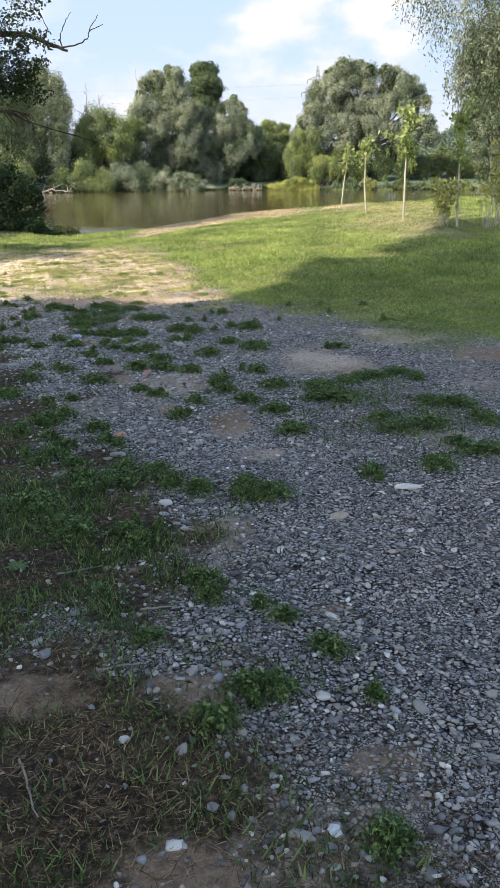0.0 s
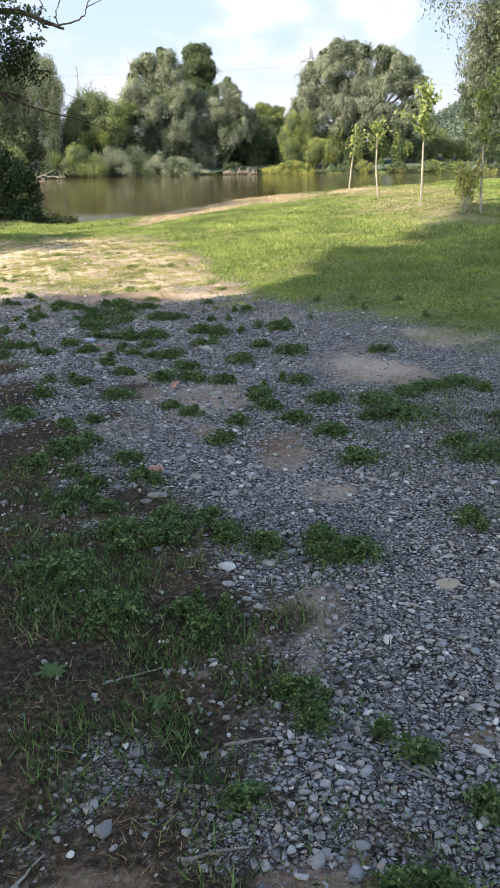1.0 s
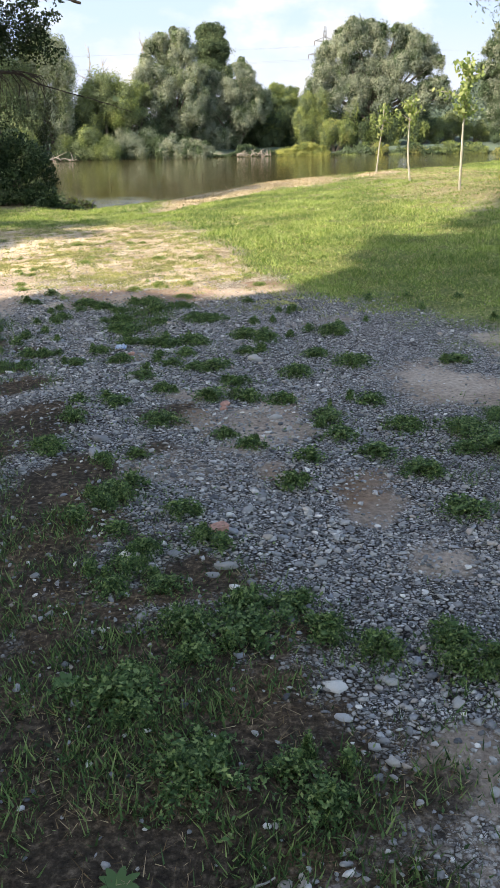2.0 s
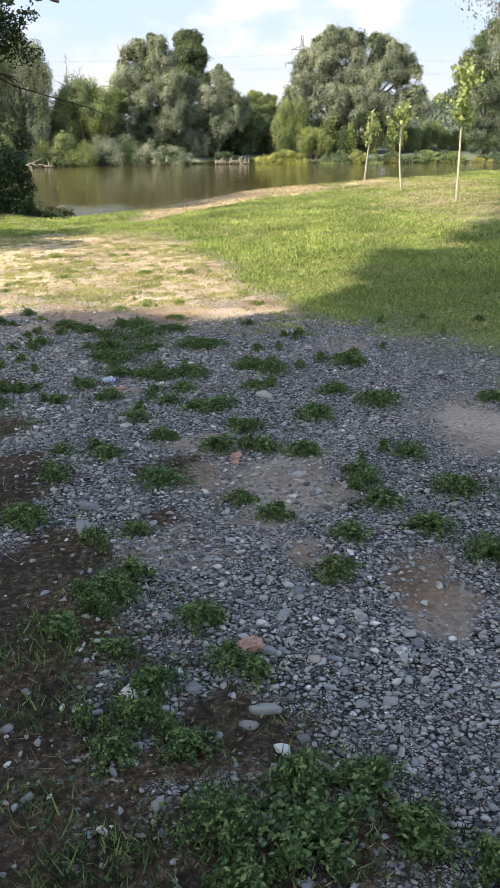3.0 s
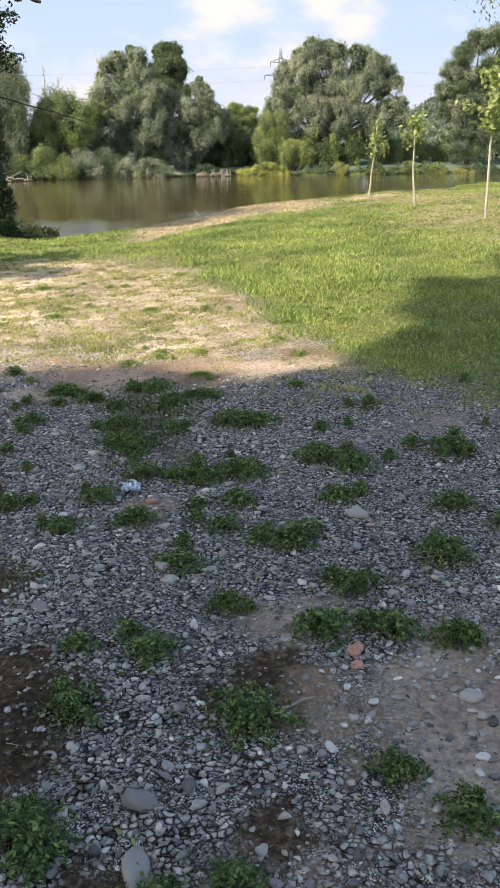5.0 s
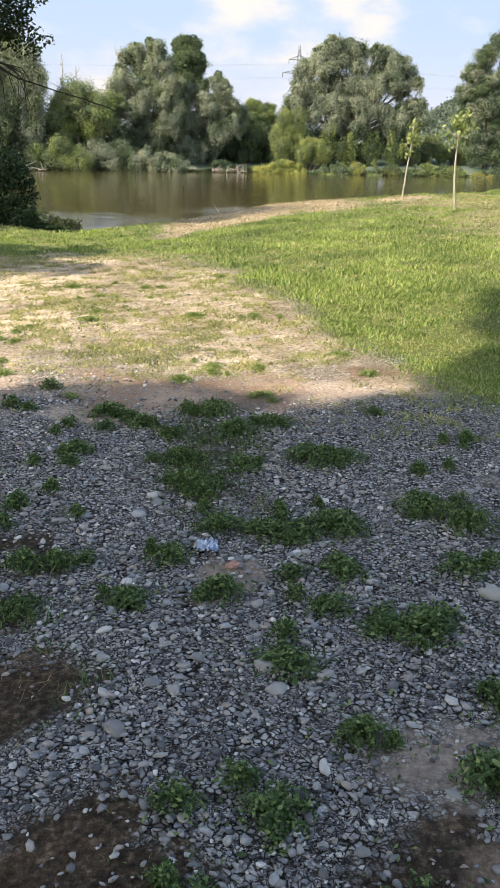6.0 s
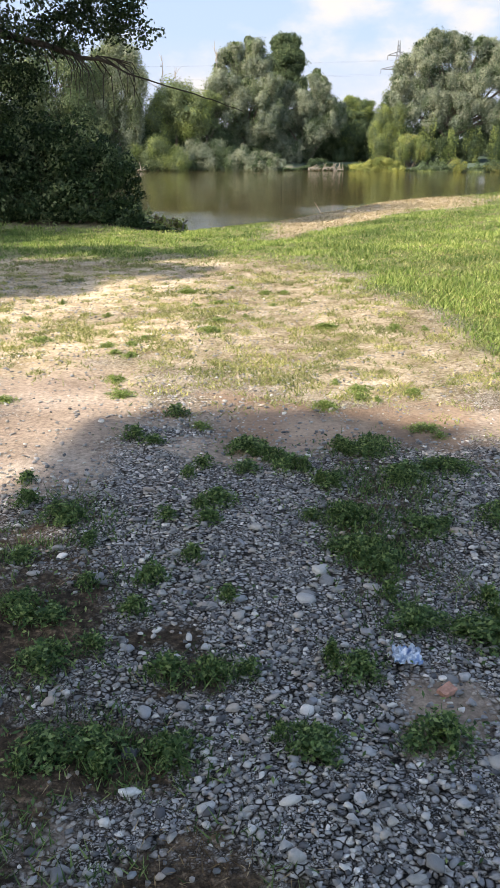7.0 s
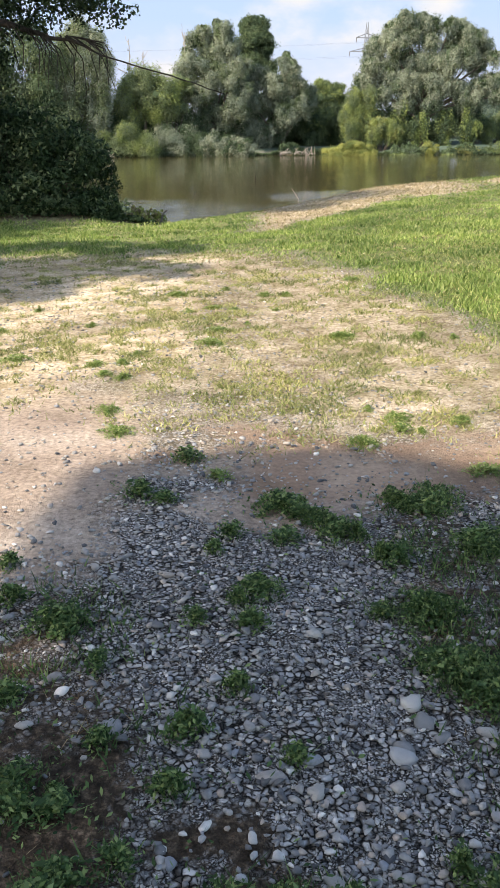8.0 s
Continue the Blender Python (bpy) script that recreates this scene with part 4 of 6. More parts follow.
def build_fringe():
    """Rank growth hanging over the far waterline, dark green for the shade under bushes."""
    n = 30000
    x = rng.uniform(-62, 60, n)
    tall = 0.15 + 1.0 * np.clip(0.4 + 0.9 * wavy(x, 0, 2.2, 2.0) + 0.4 * wavy(x, 5, 0.7, 1.0), 0, 1)
    s = rng.random(n)
    at = np.stack([x, far_shore(x) - 0.7 + rng.random(n) * 1.2, WATER_Z + 0.05 + tall * s * 1.5], 1)
    v, q = leaf_quads(at, 0.26, 0.4, 0.6, rng.normal(0, 0.5, (n, 3)) + (-0.3, -0.6, 0.5))
    tagged(new("bank_growth", mesh_of("bank_growth", v, q, mat=M_DEEP)), "rank green growth along the far waterline", "bank vegetation", kind="stuff")


build_fringe()


def build_snag(x, back, top, label):
    """A dead standing tree with bare twigs."""
    root = tagged(new("dead_tree"), label, "dead tree", "dead trees on the far bank")
    root.location = far_at(x, back)
    pieces = [tube(bent((0, 0, -0.2), (0.2, 0, top), 0.08, 9), np.linspace(0.16, 0.03, 9), 6)]
    for _ in range(12):
        s = rng.uniform(0.55, 0.98) * top
        d = np.array([rng.normal(0, 0.6), rng.normal(0, 0.4), rng.uniform(0.5, 1.5)]) * rng.uniform(0.6, 1.3)
        pieces.append(tube(bent((0.15 * s / top, 0, s), np.array([0.15 * s / top, 0, s]) + d, 0.08, 5), np.linspace(0.05, 0.015, 5), 4))
    v, q = joined(pieces)
    mesh_part("trunk", mesh_of("trunk", v, q, mat=M_DEAD, soft=True), root)
    return root


build_snag(-21.0, 9, 13.6, "bare grey dead tree above the scrub")
build_snag(-19.4, 9, 12.2, "bare grey dead tree above the scrub")
build_snag(-13.9, 8, 14.6, "bare twiggy dead tree beside a willow")


def build_drift(x, back, length, label):
    root = tagged(new("driftwood"), label, "driftwood", "driftwood on the far shore")
    px, py, _ = far_at(x, back)
    root.location = (px, py, max(WATER_Z, float(height(px, py))) + 0.05)
    pieces = [tube(bent((-length / 2, 0, 0.05), (length / 2, 0.3, 0.25), 0.15, 8), np.linspace(0.09, 0.04, 8), 6)]
    for _ in range(7):
        s = rng.uniform(-0.5, 0.5) * length
        pieces.append(tube(bent((s, 0.1, 0.1), (s + rng.normal(0, 0.7), rng.normal(0, 0.4), rng.uniform(0.3, 1.2)), 0.1, 5), np.linspace(0.06, 0.02, 5), 4))
    v, q = joined(pieces)
    mesh_part("branches", mesh_of("branches", v, q, mat=M_DEAD, soft=True), root)


for dx, length in ((-23.5, 4.0), (2.2, 1.8), (3.6, 1.4), (0.2, 1.6)):
    build_drift(dx, -1.2, length, "bleached driftwood snagged at the waterline")

# ---- pylon with its lines ----


def build_pylon():
    root = tagged(new("power_pylon"), "grey lattice steel power pylon beyond the trees", "pylon")
    base = np.array((24.7, 260.0, float(height(24.7, 260.0)) - 0.3))
    root.location = base
    legs = [(-2.6, -2.6), (2.6, -2.6), (2.6, 2.6), (-2.6, 2.6)]
    top = 29.6

    def leg_at(k, z):
        s = max(0.08, 1 - z / (top + 1.5))
        return np.array((legs[k][0] * s, legs[k][1] * s, z))

    pieces = []
    for k in range(4):
        pieces.append(tube([leg_at(k, 0), leg_at(k, top * 0.5), leg_at(k, top)], [0.15, 0.12, 0.09], 4))
    levels = np.linspace(0, top - 1, 13)
    for z0, z1 in zip(levels[:-1], levels[1:]):
        for k in range(4):
            n = (k + 1) % 4
            pieces.append(tube([leg_at(k, z0), leg_at(n, z1)], [0.05, 0.05], 4))
            pieces.append(tube([leg_at(n, z0), leg_at(k, z1)], [0.05, 0.05], 4))
    v, q = joined(pieces)
    mesh_part("tower", mesh_of("tower", v, q, mat=M_STEEL), root)
    for z, half in ((25.9, 2.9), (22.4, 4.6)):
        arms = []
        for side in (-1, 1):
            for dy in (-0.4, 0.4):
                arms.append(tube([(0, dy, z - 0.1), (side * half, 0, z)], [0.14, 0.10], 4))
                arms.append(tube([(0, dy, z + 1.0), (side * half, 0, z)], [0.11, 0.08], 4))
        v, q = joined(arms)
        arm = mesh_part("cross_arm", mesh_of("cross_arm", v, q, mat=M_STEEL), root)
        for side in (-1, 1):
            v, q = tube([(side * half, 0, z), (side * half, 0, z - 1.2)], [0.10, 0.08], 6)
            mesh_part("insulator", mesh_of("insulator", v, q, mat=M_BARK), arm)
    for z, half, side in ((24.7, 2.9, -1), (24.7, 2.9, 1), (21.2, 4.6, -1), (21.2, 4.6, 1)):
        s = np.linspace(-1, 1, 61)
        pts = np.stack([side * half + s * 300, 20 * s, z + 16 * (s ** 2 - np.abs(s)) + 2.0 * np.abs(s)], 1)
        v, q = tube(pts, np.full(61, 0.010), 4)
        mesh_part("wire", mesh_of("wire", v, q, mat=M_STEEL), root)


build_pylon()


def build_far_woods():
    """Wooded slopes of the distant hill."""
    x, y = rng.uniform(180, 420, 5200), rng.uniform(720, 1000, 5200)
    z = height(x, y)
    keep = z > 9
    at = np.stack([x, y, z], 1)[keep]
    pts = np.repeat(at, 9, axis=0) + rng.normal(0, 1, (len(at) * 9, 3)) * (2.6, 2.6, 2.2) + (0, 0, 3.5)
    v, q = leaf_quads(pts, 2.3, 0.0, 0.9)
    # Bluish leaf tones carry the distance haze.
    m = leaf_material("hazed_hill_leaf", (0.07, 0.10, 0.085), (0.11, 0.145, 0.115), (0.16, 0.19, 0.15), 0.2, 0.8, 0.02)
    tagged(new("far_woods", mesh_of("far_woods", v, q, mat=m)), "hazy green woods on a distant hill", "woods", kind="stuff")


build_far_woods()

# ---- left bank: overhanging tree and bushes ----


def build_overhang():
    root = tagged(new("oak_tree"), "old tree reaching dark leafy boughs and bare twigs over the bank", "tree")
    bx, by = -10.2, 22.0
    root.location = (bx, by, float(height(bx, by)))
    z0 = float(height(bx, by))

    def rel(x, y, z):
        return np.array((x - bx, y - by, z - z0))

    limbs = [
        ([rel(bx, by, z0 - 0.3), rel(bx + 0.2, by, 1.8), rel(bx + 0.5, by, 3.2), rel(bx + 0.3, by + 0.2, 5.5), rel(bx, by, 8.5)], 0.34, 0.12),
        ([rel(bx + 0.5, by, 3.0), rel(-8.6, 21.9, 3.5), rel(-7.3, 22, 3.38), rel(-6.55, 22, 3.21), rel(-6.0, 22, 3.04), rel(-5.4, 22, 2.92)], 0.11, 0.02),
        ([rel(-5.6, 22, 2.96), rel(-5.2, 22, 2.8), rel(-4.1, 22, 2.46), rel(-3.5, 22, 2.3), rel(-3.05, 22, 2.14)], 0.017, 0.006),
        ([rel(bx + 0.4, by, 4.2), rel(-8, 22.2, 4.6), rel(-6.2, 22.1, 4.75), rel(-5.0, 22, 4.72), rel(-4.3, 22, 4.45), rel(-4.04, 22, 4.36)], 0.11, 0.028),
        ([rel(-4.2, 22, 4.42), rel(-3.8, 22, 4.5), rel(-3.55, 22, 4.62), rel(-3.5, 22, 4.8), rel(-3.16, 22, 4.94)], 0.022, 0.008),
        ([rel(-3.52, 22, 4.75), rel(-3.4, 22, 4.95), rel(-3.26, 22, 5.15)], 0.014, 0.006),
        ([rel(-4.15, 22, 4.4), rel(-4.2, 22, 4.7), rel(-4.05, 22, 5.0), rel(-3.9, 22, 5.2)], 0.018, 0.006),
        ([rel(-4.6, 22, 4.55), rel(-4.5, 22, 4.85), rel(-4.6, 22, 5.1)], 0.018, 0.006),
        ([rel(bx + 0.4, by, 5.0), rel(-8, 21.5, 6.3), rel(-6, 21.4, 6.6), rel(-4.6, 21.5, 6.2)], 0.10, 0.02),
    ]
    pieces = []
    for pts, r0, r1 in limbs:
        pts = np.array(pts)
        s = np.linspace(0, len(pts) - 1, len(pts) * 3)
        fine = np.stack([np.interp(s, np.arange(len(pts)), pts[:, k]) for k in range(3)], 1)
        fine[1:-1] += rng.normal(0, 0.012, (len(s) - 2, 3))
        pieces.append(tube(fine, np.linspace(r0, r1, len(s)), 7))
    for _ in range(26):
        s = rng.random()
        start = rel(-7.0 + 1.8 * s, 22 + rng.normal(0, 0.15), 3.3 - 0.35 * s)
        tip = start + np.array((rng.uniform(0.1, 0.7), rng.normal(0, 0.3), -rng.uniform(0.3, 0.95)))
        mid = (start + tip) / 2 + np.array((0.12, 0, 0.12))
        pieces.append(tube([start, mid, tip], [0.016, 0.009, 0.004], 5))
    v, q = joined(pieces)
    mesh_part("trunk", mesh_of("trunk", v, q, mat=M_BLACK_BARK, soft=True), root)
    boughs = [rel(-7.0, 22, 4.0), rel(-6.3, 22, 3.85), rel(-5.6, 22.1, 3.75), rel(-5.1, 21.9, 3.7), rel(-6.6, 22.3, 3.5), rel(-7.6, 22, 3.7), rel(-5.3, 22, 4.2), rel(-6.4, 21.8, 4.4), rel(-5.3, 21.8, 4.9), rel(-7.6, 22, 4.8), rel(-6.2, 22, 5.4), rel(-5.2, 22, 5.7), rel(-4.9, 21.9, 5.3), rel(-8.2, 22, 6.0), rel(-7, 21.6, 6.6), rel(-5.6, 21.5, 6.7), rel(-9.5, 22, 7.5), rel(-8, 22.5, 8), rel(-10.6, 21, 8.5), rel(-11.5, 22, 6), rel(-9.2, 20.6, 5.5), rel(-4.95, 22, 3.4), rel(-5.9, 22, 3.35), rel(-5.0, 22, 4.1), rel(-7.3, 22, 4.3), rel(-6.0, 22, 4.15), rel(-7.2, 22, 3.3), rel(-5.5, 22.1, 4.5), rel(-4.8, 22, 4.6), rel(-7.9, 22.4, 2.6), rel(-8.8, 22.2, 2.9), rel(-9.6, 21.6, 4.0), rel(-6.9, 22, 3.55), rel(-6.2, 22, 3.6), rel(-5.7, 22.1, 3.52), rel(-5.2, 21.9, 3.6), rel(-7.2, 22, 3.25), rel(-6.6, 22.1, 3.3), rel(-7.7, 22.2, 3.0), rel(-6.1, 21.9, 3.85), rel(-5.4, 22, 3.9), rel(-7.2, 22.2, 2.75), rel(-6.9, 22.0, 3.0), rel(-7.8, 22.1, 2.5), rel(-8.2, 22.0, 3.2)]
    lobes = [(*b, 0.62, 0.55, 0.36) if n < 13 or 21 <= n < 29 or n > 31 else (*b, 1.2, 1.1, 0.9) for n, b in enumerate(boughs)]
    at, out = crown_points([(*l[:3], *(0.82 * np.array(l[3:6]))) for l in lobes], 34000, 0.26, 0.0, 0.9)
    v, q = leaf_quads(at, 0.072, 0.2, 0.6, out)
    mesh_part("crown", mesh_of("crown", v, q, mat=M_OAK), root)


build_overhang()
NEAR_BUSH = "bushes on the near bank"


def near_at(x, y):
    return (x, y, float(height(x, y)) - 0.05)


shrub("bush", near_at(-7.0, 22.9), [(1.2, -0.1, 0.5, 0.7, 0.8, 0.62), (1.3, 0.0, 1.0, 0.5, 0.6, 0.5), (0.4, 0.1, 1.25, 0.8, 0.8, 0.72), (-0.6, 0.1, 1.35, 0.9, 0.9, 0.78), (-1.6, 0.3, 1.4, 1.0, 0.9, 0.8), (0.2, -0.3, 0.4, 1.0, 0.8, 0.55), (-0.9, -0.3, 0.45, 1.1, 0.8, 0.6), (-2.2, 0.0, 0.7, 1.2, 1.0, 0.9), (1.75, -0.5, 0.1, 0.45, 0.4, 0.28), (0.9, -0.55, 0.15, 0.7, 0.4, 0.3), (-0.2, -0.6, 0.15, 0.8, 0.4, 0.3), (-1.4, -0.5, 0.15, 0.9, 0.5, 0.35)], [(M_DARK, 0.68), (M_DEEP, 0.2), (M_WILLOW, 0.12)], 0.085, 78000, "dense dark green bush on the grassy bank", category="bush", group=NEAR_BUSH, aspect=0.45, clump=0.3)
shrub("bush", near_at(-11.2, 25.5), [(0, 0, 1.2, 1.4, 1.3, 1.1), (-2, 0, 1.4, 1.5, 1.4, 1.3)], [(M_DARK, 0.8), (M_WILLOW, 0.2)], 0.14, 12000, "dense dark green bush on the grassy bank", category="bush", group=NEAR_BUSH, aspect=0.5)
tree("tree", near_at(-12.2, 28.0), [(0.4, 0, 2.4, 1.4, 1.3, 1.2), (-1.4, 0, 3.0, 2.0, 1.8, 1.6)], [(M_DARK, 1.0)], 0.17, 17000, "dark leafy tree behind the bushes", 0.16, group="trees on the near bank")
# Weeds on the slope, their dark colour also carrying the bank's shade.
shrub("bush", near_at(-4.9, 22.2), [(0, 0, 0.05, 0.4, 0.35, 0.14), (0.45, -0.25, 0.0, 0.4, 0.3, 0.08), (-0.5, 0.1, 0.1, 0.5, 0.35, 0.2)], [(M_DARK, 1.0)], 0.06, 6000, "low dark weeds doubling as the shade on the bank slope", category="bush", group=NEAR_BUSH, aspect=0.5)
shrub("bush", near_at(-4.75, 23.4), [(0, 0, 0.22, 0.28, 0.25, 0.22), (0.3, 0.1, 0.14, 0.2, 0.2, 0.16)], [(M_YELLOW, 0.6), (M_STRAW, 0.4)], 0.07, 900, "small dry weed at the foot of the bush", category="weed")

# ---- right bank: willow, young trees, shrubs ----
tree("willow", near_at(9.2, 24.5), [(-2.7, 0, 5.7, 1.6, 1.6, 1.8), (-1.4, -0.4, 4.2, 1.6, 1.5, 1.5), (-0.4, 0, 6.6, 2.4, 2.2, 1.8), (-2.4, 0.2, 3.7, 0.9, 1.0, 0.9), (1.6, 0, 5.2, 2.4, 2.2, 2.2), (-1.0, 0, 2.9, 1.3, 1.2, 1.0)], [(M_GREY, 0.65), (M_DEEP, 0.35)], 0.10, 110000, "willow with fine drooping grey-green shoots", 0.2, hang=0.9, droop=0.9, aspect=0.3, clump=0.3, group="trees on the near bank")


def young_tree(x, y, high, clear, wide, lean, label, mat, count=230, r=0.028, leaf=0.085):
    """A sapling: bare pale stem, a few shoots, a loose upright head of leaves."""
    root = tagged(new("young_tree"), label, "young tree", "young trees planted along the bank")
    root.location = near_at(x, y)
    stem = bent((0, 0, -0.05), (lean, 0, high * 0.93), 0.012, 9)
    pieces = [tube(stem, np.linspace(r, r * 0.35, 9), 7)]
    pts = []
    for _ in range(14):
        s = rng.uniform(clear, high * 0.92)
        start = np.array((lean * s / high, 0, s))
        out = wide * (0.25 + 0.5 * math.sin(math.pi * min(1.0, (s - clear) / (high - clear) + 0.2)))
        tip = start + np.array((rng.normal(0, out * 0.6), rng.normal(0, out * 0.6), rng.uniform(0.05, 0.28)))
        pieces.append(tube([start, (start + tip) / 2 + (0, 0, 0.04), tip], [r * 0.4, r * 0.28, r * 0.15], 5))
        k = count // 14
        pts.append(start + (tip - start) * rng.uniform(0.1, 1.05, (k, 1)) + rng.normal(0, 0.05, (k, 3)))
    v, q = joined(pieces)
    mesh_part("stem", mesh_of("stem", v, q, mat=M_PALE, soft=True), root)
    v, q = leaf_quads(np.concatenate(pts), leaf, 0.5, 0.75)
    mesh_part("leaves", mesh_of("leaves", v, q, mat=mat), root)


young_tree(3.29, 26.56, 1.85, 0.95, 0.40, 0.16, "slender leaning young tree on a small earth mound", M_POPLAR, 260)
young_tree(3.43, 22.35, 1.98, 1.2, 0.38, -0.10, "slender young tree with a pale stem and few leaves", M_POPLAR, 260)
young_tree(3.63, 18.49, 2.42, 1.4, 0.52, 0.02, "young tree with a pale stem and yellow-green leaves", M_POPLAR, 520)
young_tree(4.28, 16.4, 2.45, 1.0, 0.45, -0.10, "young tree with a brown stem and thin foliage", M_POPLAR, 420)


def stem_shrub(x, y, high, label, mat):
    root = tagged(new("shrub"), label, "shrub", "shrubs beside the young trees")
    root.location = near_at(x, y)
    pts = []
    for _ in range(9):
        tip = np.array((rng.normal(0, 0.28), rng.normal(0, 0.25), high * rng.uniform(0.7, 1.05)))
        line = bent((rng.normal(0, 0.06), rng.normal(0, 0.06), -0.05), tip, 0.03, 7)
        v, q = tube(line, np.linspace(0.012, 0.004, 7), 5)
        mesh_part("stem", mesh_of("stem", v, q, mat=M_PALE, soft=True), root)
        k = 55
        s = rng.uniform(2.4, 6, k)
        pts.append(np.stack([np.interp(s, np.arange(7), line[:, c]) for c in range(3)], 1) + rng.normal(0, 0.06, (k, 3)))
    v, q = leaf_quads(np.concatenate(pts), 0.075, 0.3, 0.7)
    mesh_part("leaves", mesh_of("leaves", v, q, mat=mat), root)


stem_shrub(4.05, 16.6, 1.15, "thin many-stemmed shrub with yellowing leaves", M_AUTUMN)
stem_shrub(4.8, 16.3, 1.75, "tall shrub with yellow and brown leaves", M_AUTUMN)
stem_shrub(5.25, 16.7, 1.7, "tall shrub with yellow and brown leaves", M_AUTUMN)

# ---- trees behind the walker that shade the track ----
SHADE = "tall trees shading the track"
tree("shade_tree", near_at(-9.5, 1.5), [(0.6, 0.2, 5.4, 2.6, 2.8, 1.8), (0.35, -0.9, 7.5, 3.0, 3.1, 2.6), (0.4, 0.45, 9.2, 2.5, 2.5, 1.6), (0.9, -0.9, 11.5, 2.8, 2.8, 3.0), (0.7, -0.1, 15.0, 2.6, 2.7, 2.6), (0.2, 1.8, 18.6, 3.2, 3.8, 2.2)], [(M_SHADE, 1.0)], 0.56, 26000, "tall leafy shade tree beside the track", 0.4, group=SHADE, fill=1.0)
tree("shade_tree", near_at(-9.2, 3.4), [(0, 0.1, 13.0, 1.4, 1.4, 1.2), (0.4, -0.2, 14.2, 1.5, 1.5, 1.3), (0.2, -0.6, 11.6, 1.2, 1.1, 1.0)], [(M_SHADE, 1.0)], 0.45, 6000, "slender leafy shade tree beside the track", 0.2, group=SHADE, fill=1.0)
tree("shade_tree", near_at(-10.5, -6), [(0.5, 0.3, 7, 3.8, 4.4, 2.8), (0, 0.3, 11, 4.0, 4.4, 3.2), (0, 0, 15, 3.4, 4.0, 3.0)], [(M_SHADE, 1.0)], 0.6, 13000, "tall leafy shade tree beside the track", 0.4, group=SHADE, fill=1.0)
tree("shade_tree", near_at(-5.5, -10), [(0.5, 0, 6.5, 3.6, 3.8, 2.8), (0, 0, 10.5, 4.0, 3.8, 3.2), (0, 0, 14.5, 3.4, 3.6, 3.0)], [(M_SHADE, 1.0)], 0.6, 13000, "tall leafy shade tree beside the track", 0.4, group=SHADE, fill=1.0)
tree("shade_tree", near_at(-13.5, 10.4), [(0.2, 0.2, 7.2, 2.2, 1.7, 1.6), (0.4, 0.0, 9.5, 2.0, 1.5, 1.3), (0, 2.2, 8.0, 1.6, 1.2, 1.2)], [(M_SHADE, 1.0)], 0.4, 4200, "leafy tree standing beside the clearing", 0.3, group=SHADE, fill=1.0)
tree("shade_tree", near_at(-16.2, 17.4), [(0, 0, 4.0, 3.4, 3.6, 2.8), (0, 0.5, 8, 3.6, 4.0, 3.0), (0, 0.5, 12, 3.4, 3.8, 2.8), (-1, 4.5, 7, 3.2, 3.2, 3.2), (0.6, -2.0, 9, 1.8, 1.6, 1.8), (0.6, -2.0, 12, 1.8, 1.6, 1.8), (0.6, -1.8, 14.5, 1.8, 1.6, 1.6)], [(M_SHADE, 1.0)], 0.55, 12000, "leafy tree standing beside the clearing", 0.35, group=SHADE, fill=1.0)

# ---- loose things on the track ----


def build_litter():
    """A crumpled plastic wrapper."""
    reseed(len("grass"), 3)
    bm = bmesh.new()
    bmesh.ops.create_grid(bm, x_segments=14, y_segments=10, size=0.5)
    for v in bm.verts:
        x, y = v.co.x, v.co.y
        v.co.x, v.co.y = x * 0.085 + 0.010 * noise.noise((x * 5, y * 5, 1)), y * 0.08 + 0.010 * noise.noise((x * 5, y * 5, 4))
        v.co.z = 0.022 + 0.028 * noise.noise((x * 6, y * 6, 7)) + 0.012 * noise.noise((x * 15, y * 15, 2)) + 0.02 * (0.25 - x * x - y * y)
    me = bpy.data.meshes.new("wrapper")
    bm.to_mesh(me)
    bm.free()
    m, t, b = material("clear_blue_plastic", 0.25, 0.6)
    co = t.nodes.new("ShaderNodeTexCoord").outputs["Object"]
    t.links.new(ramp(t, noise_tex(t, 28.0, 3.0, 0.5, co), [(0.40, (0.30, 0.36, 0.46)), (0.52, (0.52, 0.58, 0.66)), (0.64, (0.16, 0.24, 0.42))]), b.inputs["Base Color"])
    me.materials.append(m)
    ob = tagged(new("plastic_wrapper", me), "crumpled blue and white plastic wrapper on gravel", "litter")
    ob.location = (-1.64, 8.19, float(height(-1.64, 8.19)) + 0.004)
    mod = ob.modifiers.new("thickness", "SOLIDIFY")
    mod.thickness = 0.0015


build_litter()


def fallen_twig(x, y, turn, length, r, label):
    v, q = tube(bent((-length / 2, 0, r), (length / 2, 0, r), length * 0.02, 9), np.linspace(r, r * 0.45, 9), 6)
    ob = tagged(new("fallen_twig", mesh_of("fallen_twig", v, q, mat=M_DEAD, soft=True)), label, "twig", "fallen twigs on the gravel")
    ob.matrix_basis = pose(x, y, float(height(x, y)), 0, 0, turn)


for x, y, turn, length, r in ((-0.58, 4.33, -38, 0.16, 0.012), (-0.72, 3.1, 25, 0.2, 0.005), (-1.03, 6.42, 30, 0.14, 0.006), (-0.62, 1.78, -65, 0.24, 0.004), (-0.35, 2.75, 8, 0.15, 0.005), (-0.9, 5.6, 10, 0.13, 0.005), (0.1, 2.62, -35, 0.12, 0.005), (-0.9, 2.3, 60, 0.18, 0.005), (-2.3, 7.9, 50, 0.2, 0.004), (-0.45, 2.35, 10, 0.17, 0.006)):
    fallen_twig(x, y, turn, length, r, "thin pale dead twig lying on gravel")

M_BRICK = plain("brick", (0.42, 0.22, 0.16), 0.9, 0.0, 60.0, 0.35)
